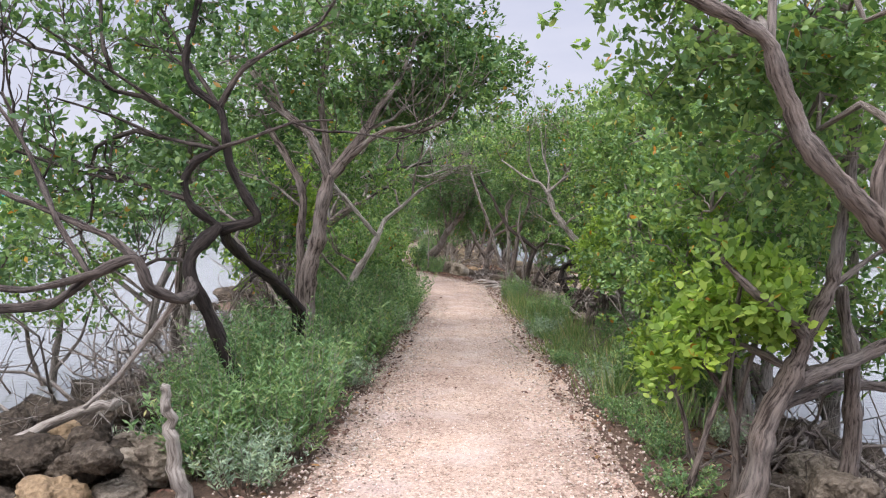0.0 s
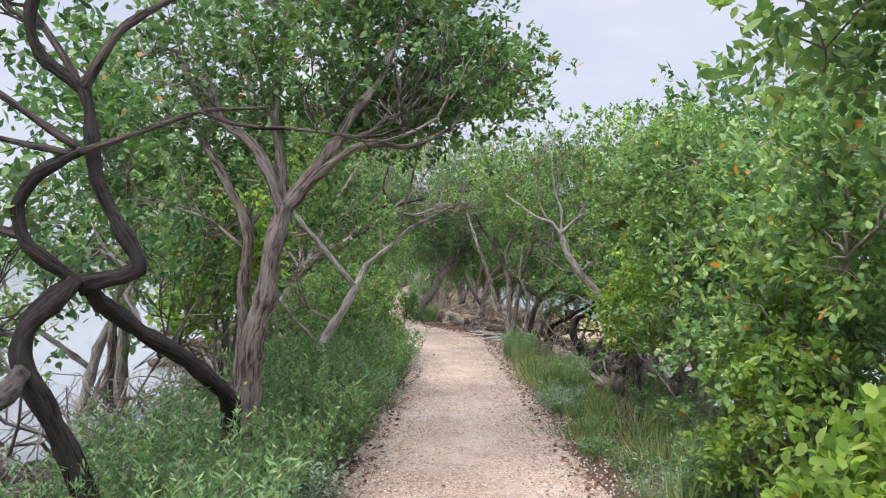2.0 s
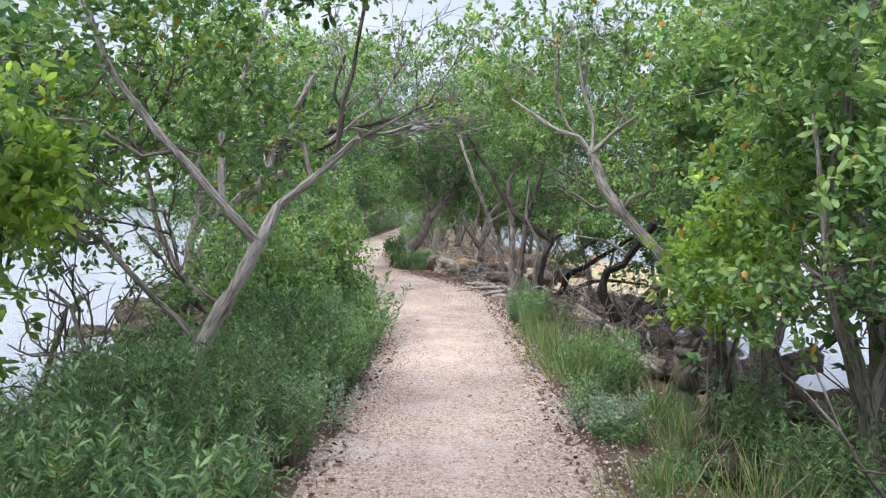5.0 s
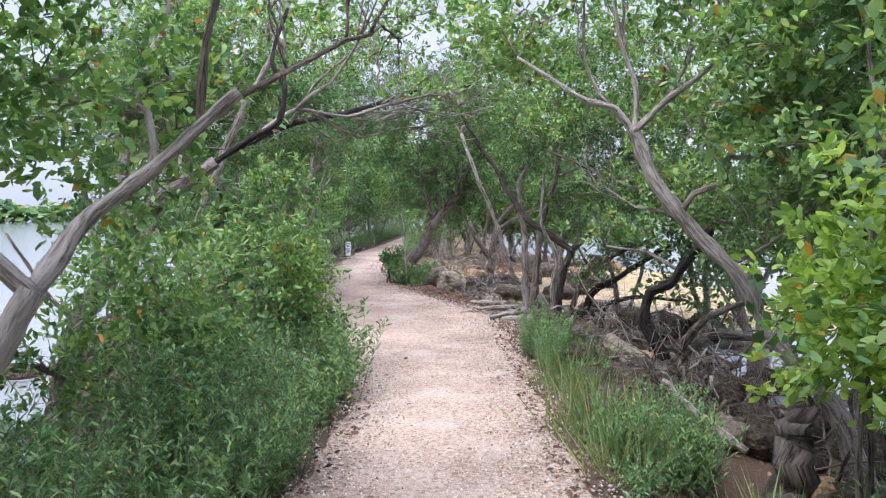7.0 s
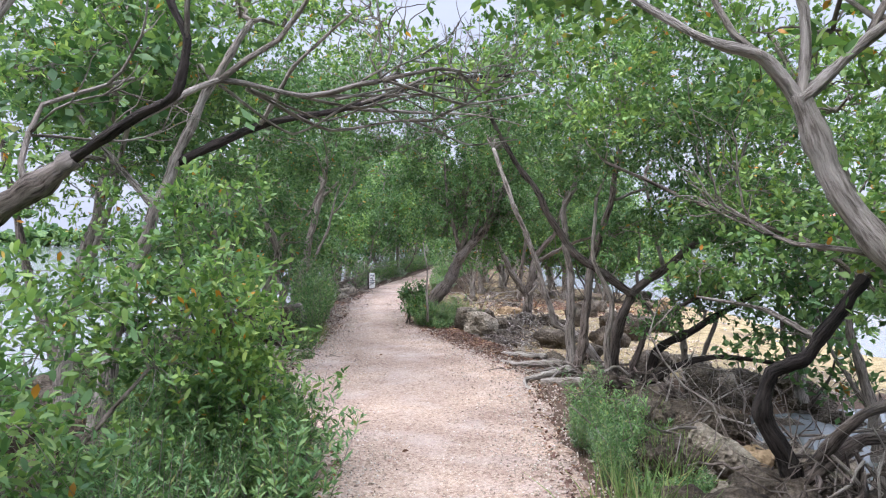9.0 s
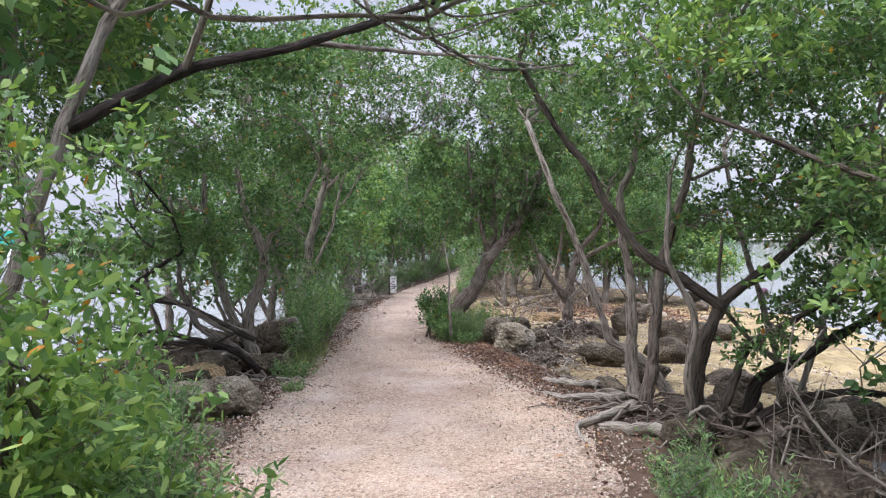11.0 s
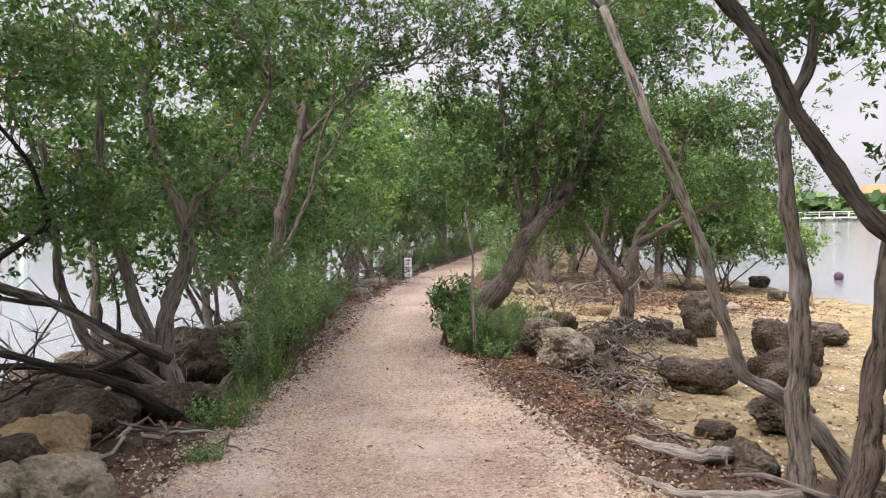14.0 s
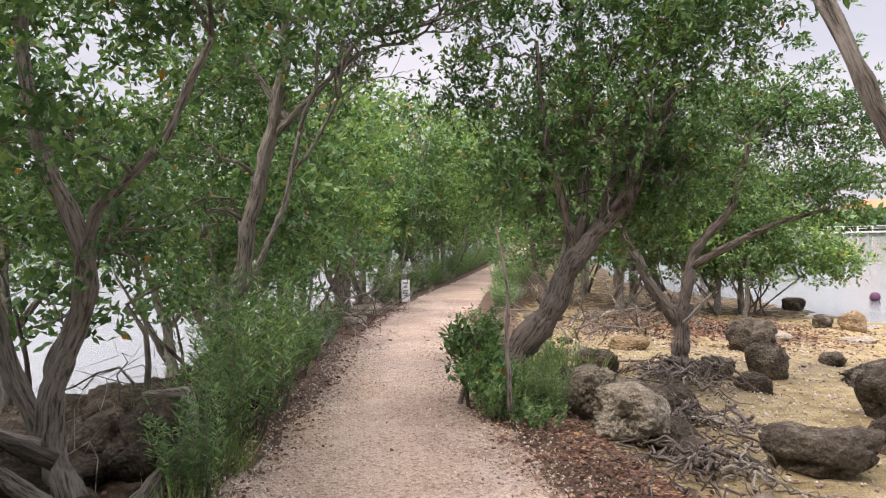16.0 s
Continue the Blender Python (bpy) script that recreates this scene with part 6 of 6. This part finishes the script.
bush("leafy_shoot", "glossy dark green sapling beside the leaning trunk",
     [(-0.72, 22.2, 0.55, 0.22, 0.25, 0.25, 70), (-0.62, 22.0, 0.3, 0.22, 0.25, 0.2, 60)], LEAF_DARK, (0.09, 0.035))

# ---- driftwood, roots and litter ----


def stick(kind, label, pts, r0, r1, m_=None, cat="driftwood"):
    w = Wood()
    c = curve_pts(pts, 6)
    c[1:-1] += rng.normal(size=(len(c) - 2, 3)) * r0 * 0.22
    w.tube(c, np.linspace(r0, r1, len(c)) * rng.uniform(0.93, 1.06, len(c)), 9, 0.35)
    ob = new(kind, w.mesh(kind, m_ or DEADWOOD))
    return tagged(ob, label, cat, "fallen wood")


stick("driftwood_log", "bleached driftwood log lying on shore rocks", [(-2.55, 4.2, 0.1), (-2.18, 4.2, 0.3), (-1.85, 4.2, 0.42)], 0.04, 0.025)
stick("dead_stump", "bleached dead root standing among the rocks", [(-1.34, 3.9, -0.1), (-1.42, 3.9, 0.2), (-1.44, 3.9, 0.4), (-1.49, 3.9, 0.58)], 0.05, 0.025)
stick("fallen_log", "thick brown fallen log beside the path", [(3.3, 10.6, 0.32), (2.9, 10.45, 0.22), (2.55, 10.3, 0.06), (2.3, 10.2, -0.18)], 0.11, 0.1, BARK)
stick("dead_stump", "broken brown mangrove stump beside the path", [(2.2, 10.5, -0.25), (2.18, 10.5, 0.1), (2.22, 10.55, 0.36), (2.28, 10.6, 0.48)], 0.11, 0.06, BARK)
stick("fallen_log", "broad brown fallen mangrove root", [(3.1, 10.2, 0.0), (2.6, 10.1, 0.02), (2.1, 10.2, -0.1)], 0.10, 0.07, BARK)
stick("fallen_branch", "bleached broken branch jutting over the grass", [(2.15, 11.0, 0.1), (1.9, 11.1, 0.3), (1.72, 11.2, 0.48)], 0.028, 0.012)
stick("fallen_branch", "weathered log on the gravel edge", [(1.35, 18.6, 0.0), (1.1, 18.4, 0.05), (0.8, 18.9, -0.02)], 0.05, 0.03)
stick("fallen_log", "dark wet log at the edge of the sand", [(0.6, 20.1, -0.18), (0.85, 19.6, -0.2), (1.05, 19.1, -0.22)], 0.05, 0.04, BARK_DARK)


stick("driftwood_branch", "weathered crooked branch lying among dark rocks", [(-3.4, 17.5, -0.05), (-3.0, 17.7, 0.2), (-2.7, 18.0, 0.18), (-2.35, 18.2, 0.02)], 0.03, 0.014)
stick("driftwood_branch", "grey forked branch fallen on the shore rocks", [(-2.6, 18.3, 0.0), (-2.75, 18.55, 0.22), (-2.7, 18.9, 0.3)], 0.026, 0.012)
stick("driftwood_branch", "bleached branch stranded on the bank", [(-2.5, 16.9, -0.1), (-2.9, 17.1, 0.02), (-3.5, 17.0, -0.05)], 0.024, 0.012)
stick("fallen_log", "grey weathered log at the foot of the stems", [(1.2, 16.9, -0.02), (1.5, 16.6, 0.06), (1.9, 16.5, 0.02)], 0.06, 0.045)
stick("surface_root", "thick grey root crossing the gravel edge", [(1.55, 17.5, 0.05), (1.2, 17.0, 0.05), (1.0, 16.7, 0.03), (1.05, 16.2, -0.03)], 0.04, 0.014, DEADWOOD, "root")
stick("surface_root", "pale surface root snaking across the gravel", [(1.5, 17.8, 0.05), (1.15, 17.75, 0.05), (0.85, 17.95, 0.03), (0.6, 18.4, -0.03)], 0.038, 0.012, DEADWOOD, "root")
stick("surface_root", "brown root along the eroded bank edge", [(0.35, 20.3, -0.02), (0.6, 19.8, -0.03), (0.75, 19.3, -0.06), (1.05, 18.7, -0.1)], 0.028, 0.012, BARK, "root")


def root_tangle(label, x, y, k, reach, h):
    root = tagged(new("exposed_roots"), label, "roots", "exposed roots")
    root.matrix_basis = pose(x, y, gz(x, y))
    for i in range(k):
        a = rng.uniform(0, 2 * np.pi)
        q = [(x + rng.normal() * 0.15, y + rng.normal() * 0.15, gz(x, y) + h * rng.uniform(0.4, 1.0))]
        for j in range(1, 5):
            a += rng.normal() * 0.5
            px, py = q[-1][0] + np.cos(a) * reach / 4, q[-1][1] + np.sin(a) * reach / 4
            q.append((px, py, gz(px, py) + h * max(0, 0.8 - j * 0.25) * rng.uniform(0.3, 1.2) + 0.01))
        w = Wood()
        c = curve_pts(q, 4)
        c[1:-1] += rng.normal(size=(len(c) - 2, 3)) * 0.022
        w.tube(c, np.linspace(rng.uniform(0.006, 0.019), 0.003, len(c)), 6, 0.3)
        child("root", w.mesh("root", DEADWOOD if i % 6 == 0 else BARK), root)
    return root


for i, (x, y, k, re, h) in enumerate(((1.0, 22.6, 44, 0.8, 0.32), (0.95, 21.3, 40, 0.8, 0.22), (1.5, 25.0, 36, 0.9, 0.35), (1.5, 24.4, 30, 0.9, 0.4), (1.5, 22.4, 10, 1.0, 0.25), (0.75, 19.9, 10, 1.0, 0.08), (1.5, 17.5, 10, 0.8, 0.12), (1.2, 19.0, 8, 0.9, 0.06), (0.8, 29.5, 12, 1.3, 0.4), (1.8, 31, 12, 1.4, 0.4), (2.9, 13.6, 12, 1.0, 0.35), (2.4, 4.6, 26, 1.0, 0.5), (-2.1, 5.0, 10, 1.0, 0.4), (-2.6, 8.2, 14, 1.4, 0.5), (-2.4, 18.4, 10, 0.9, 0.2), (-3.6, 26.5, 14, 1.6, 0.6), (-3.9, 30.0, 14, 1.6, 0.6), (2.4, 16.6, 20, 1.2, 0.45), (2.1, 17.4, 18, 1.1, 0.4), (2.6, 13.3, 22, 1.1, 0.5), (2.3, 12.4, 14, 0.9, 0.4))):
    root_tangle("tangle of grey exposed mangrove roots on the bank", x, y, k, re, h)


def strewn(name, label, count, where, size, material, cat):
    pts = where(count)
    k = len(pts)
    z = ground_z(pts[:, 0], pts[:, 1]) + 0.03
    p = np.column_stack([pts, z])
    a = rng.uniform(0, 2 * np.pi, k)
    d = np.column_stack([np.cos(a), np.sin(a), rng.normal(size=k) * 0.25])
    me = leaf_mesh(name, p, d, size[0], size[1], material)
    return tagged(new(name, me), label, cat, kind="stuff")


def edge_points(count):
    y = rng.uniform(3, 30, count)
    s = rng.random(count) < 0.45
    off = rng.exponential(0.22, count) - 0.12
    x = np.where(s, np.interp(y, LEFT_Y, LEFT_X) - off, np.interp(y, RIGHT_Y, RIGHT_X) + off)
    return np.column_stack([x, y])


def drift_points(count):
    y = rng.normal(20.3, 1.3, count)
    x = np.interp(y, RIGHT_Y, RIGHT_X) + 0.42 + rng.normal(size=count) * 0.24
    return np.column_stack([x, y])


def path_points(count):
    y = 3 + 29 * rng.random(count) ** 1.25
    u = rng.random(count)
    a, b_ = np.interp(y, LEFT_Y, LEFT_X), np.interp(y, RIGHT_Y, RIGHT_X)
    return np.column_stack([a + (b_ - a) * u, y])


strewn("leaf_litter", "brown fallen leaves along the path edges", 5000, edge_points, (0.05, 0.02), LITTER, "leaf litter")
strewn("leaf_litter", "drift of reddish-brown dead leaves and seaweed wrack", 7000, drift_points, (0.04, 0.012), LITTER, "leaf litter")
def bank_points(count):
    return np.column_stack([rng.normal(3.0, 1.3, count), rng.normal(30.2, 1.2, count)])


def floor_points(count):
    y = rng.uniform(3.5, 30, count)
    s = rng.random(count) < 0.55
    off = rng.uniform(0.2, 2.2, count)
    return np.column_stack([np.where(s, np.interp(y, LEFT_Y, LEFT_X) - off, np.interp(y, RIGHT_Y, RIGHT_X) + off), y])


strewn("leaf_litter", "dark brown wrack and litter on the back of the beach", 9000, bank_points, (0.08, 0.025), LITTER, "leaf litter")
strewn("leaf_litter", "dead leaves covering the ground beneath the trees", 7000, floor_points, (0.06, 0.024), LITTER, "leaf litter")
strewn("leaf_litter", "scattered dry leaves on the gravel", 110, path_points, (0.06, 0.025), LITTER, "leaf litter")


def chips(name, label, count, where, lo, hi, lift):
    pts = where(count)
    k = len(pts)
    r_ = rng.uniform(lo, hi, k)[:, None]
    base = np.array([[1, 0, 0], [0, 1, 0], [-1, 0, 0], [0, -1, 0], [0, 0, 0.7], [0, 0, -0.7]])
    v = base[None] * (0.65 + 0.6 * rng.random((k, 6, 1))) * r_[:, None]
    a = rng.uniform(0, 2 * np.pi, k)
    c, s = np.cos(a)[:, None], np.sin(a)[:, None]
    v = np.stack([v[..., 0] * c - v[..., 1] * s * 0.7, v[..., 0] * s + v[..., 1] * c * 0.7, v[..., 2]], -1)
    v += np.column_stack([pts, ground_z(pts[:, 0], pts[:, 1]) + lift])[:, None]
    f = np.array([0, 1, 4, 1, 2, 4, 2, 3, 4, 3, 0, 4, 1, 0, 5, 2, 1, 5, 3, 2, 5, 0, 3, 5])
    loops = (f[None] + (np.arange(k) * 6)[:, None]).ravel()
    me = np_mesh(name, v.reshape(-1, 3), loops, np.full(k * 8, 3), PEBBLE)
    return tagged(new(name, me), label, "gravel", kind="stuff")


def rim_points(count):
    y = rng.uniform(3, 26, count)
    a, b_ = np.interp(y, LEFT_Y, LEFT_X), np.interp(y, RIGHT_Y, RIGHT_X)
    off = rng.normal(size=count) * 0.24 + 0.03
    x = np.where(rng.random(count) < 0.5, a + off, b_ - off)
    return np.column_stack([x, y])


def beach_points(count):
    y = rng.uniform(18.5, 30, count)
    return np.column_stack([np.interp(y, RIGHT_Y, RIGHT_X) + 1.0 + rng.random(count) * 5, y])


chips("gravel_chips", "loose pale limestone chips along the path edges", 20000, rim_points, 0.006, 0.018, 0.022)
chips("gravel_chips", "fine limestone gravel on the footpath", 15000, path_points, 0.005, 0.013, 0.03)
chips("beach_pebbles", "yellowish shell and pebble scatter on the sand", 6000, beach_points, 0.008, 0.032, 0.004)

# ---- the sign by the path ----


def box(x0, x1, y0, y1, z0, z1, bev=0.0):
    bm = bmesh.new()
    bmesh.ops.create_cube(bm, size=1)
    for v in bm.verts:
        v.co = Vector(((x0 + x1) / 2 + v.co.x * (x1 - x0), (y0 + y1) / 2 + v.co.y * (y1 - y0), (z0 + z1) / 2 + v.co.z * (z1 - z0)))
    if bev:
        bmesh.ops.bevel(bm, geom=list(bm.edges), offset=bev, segments=2, affect="EDGES")
    return bm


sign = tagged(new("trail_sign"), "small white notice board on a dark post", "sign")
sx_, sy_ = -2.92, 31.6
sign.matrix_basis = pose(sx_, sy_, gz(sx_, sy_), 0, 0, 18)
parts_ = [part("post", box(-0.13, -0.085, -0.02, 0.02, -0.25, 0.56, 0.004), POST, sign), part("board", box(-0.08, 0.10, -0.012, 0.0, 0.03, 0.50, 0.004), WHITE, sign, "white board with grey print")]
for z0, w_ in ((0.42, 0.12), (0.33, 0.07), (0.25, 0.11), (0.2, 0.12), (0.15, 0.09)):
    parts_.append(part("print_bar", box(0.01 - w_ / 2, 0.01 + w_ / 2, -0.017, -0.0125, z0, z0 + 0.03), PRINT, parts_[1]))
for ob in parts_:
    ob.matrix_parent_inverse = Matrix.Identity(4)

# ---- the far shores ----


def shore(name, label, x0, y0, x1, y1, h, k):
    t = rng.random(k)
    hh = h * (0.65 + 0.35 * np.abs(lumps(t * 40, t * 13, 1.0, 0.7)))
    p = np.column_stack([x0 + (x1 - x0) * t, y0 + (y1 - y0) * t + rng.normal(size=k) * 6, WATER_Z + hh * rng.random(k) ** 0.7])
    me = leaf_mesh(name, p, rng.normal(size=(k, 3)) * np.array([1, 1, 0.5]), h * 0.45, h * 0.36, LEAF_DARK)
    return tagged(new(name, me), label, "woodland", kind="stuff")


shore("far_shore_woods", "low dark green mangrove woods across the bay", -420, 170, -60, 330, 7.5, 5000)
shore("far_shore_woods", "low green mangrove woods on the far shore", 40, 248, 420, 222, 8.0, 6000)
shore("far_shore_woods", "distant green shoreline closing the bay ahead", -80, 330, 70, 330, 8, 2500)

# boardwalk, house and marks across the bay
walkway = tagged(new("boardwalk"), "long white-railed pier over the water", "pier")
walkway.matrix_basis = pose(60, 182, WATER_Z)
part("deck", box(54, 190, 181, 184, 0.0, 0.35, 0.03), CONCRETE, walkway)
part("handrail", box(54, 190, 181.1, 181.25, 1.35, 1.5), WHITE, walkway)
part("midrail", box(54, 190, 181.1, 181.2, 0.9, 1.0), WHITE, walkway)
for i in range(46):
    part("post", box(54 + i * 3, 54.22 + i * 3, 181.08, 181.28, 0.35, 1.42), WHITE, walkway)
for i in range(18):
    part("pile", box(56 + i * 7.5, 56.5 + i * 7.5, 181.6, 182.1, -2.5, 0.0), CONCRETE, walkway)

house = tagged(new("waterside_house"), "low white building with an orange tiled roof", "building")
house.matrix_basis = pose(118, 266, 0)
part("wall", box(104, 146, 262, 276, -0.6, 7.2), WHITE, house)
bm = box(102.5, 147.5, 260.5, 277.5, 7.2, 10.0)
for v in bm.verts:
    if v.co.z > 8:
        v.co.y = 269
        v.co.x += 3.5 if v.co.x < 120 else -3.5
part("roof", bm, ROOF, house)
for i in range(9):
    part("window", box(106.5 + i * 4.3, 108.4 + i * 4.3, 261.9, 262.05, 4.8, 6.4), PRINT, house)

mark = tagged(new("channel_marker"), "green square daymark on a white pile", "channel marker")
mark.matrix_basis = pose(-42.5, 70, WATER_Z)
part("pile", box(-42.75, -42.25, 69.8, 70.2, -2.0, 2.6, 0.05), WHITE, mark)
part("daymark", box(-43.3, -41.7, 69.7, 69.78, 1.9, 3.1, 0.02), TEAL, mark)

bm = bmesh.new()
bmesh.ops.create_uvsphere(bm, u_segments=20, v_segments=12, radius=0.14)
for v in bm.verts:
    v.co.z *= 0.85 if v.co.z < 0 else 1.1
buoy = new("mooring_buoy", bpy.data.meshes.new("mooring_buoy"))
bm.to_mesh(buoy.data)
bm.free()
buoy.data.materials.append(BUOY)
buoy.matrix_basis = pose(9.2, 37.5, WATER_Z + 0.08)
tagged(buoy, "small faded purple mooring buoy on the water", "buoy")
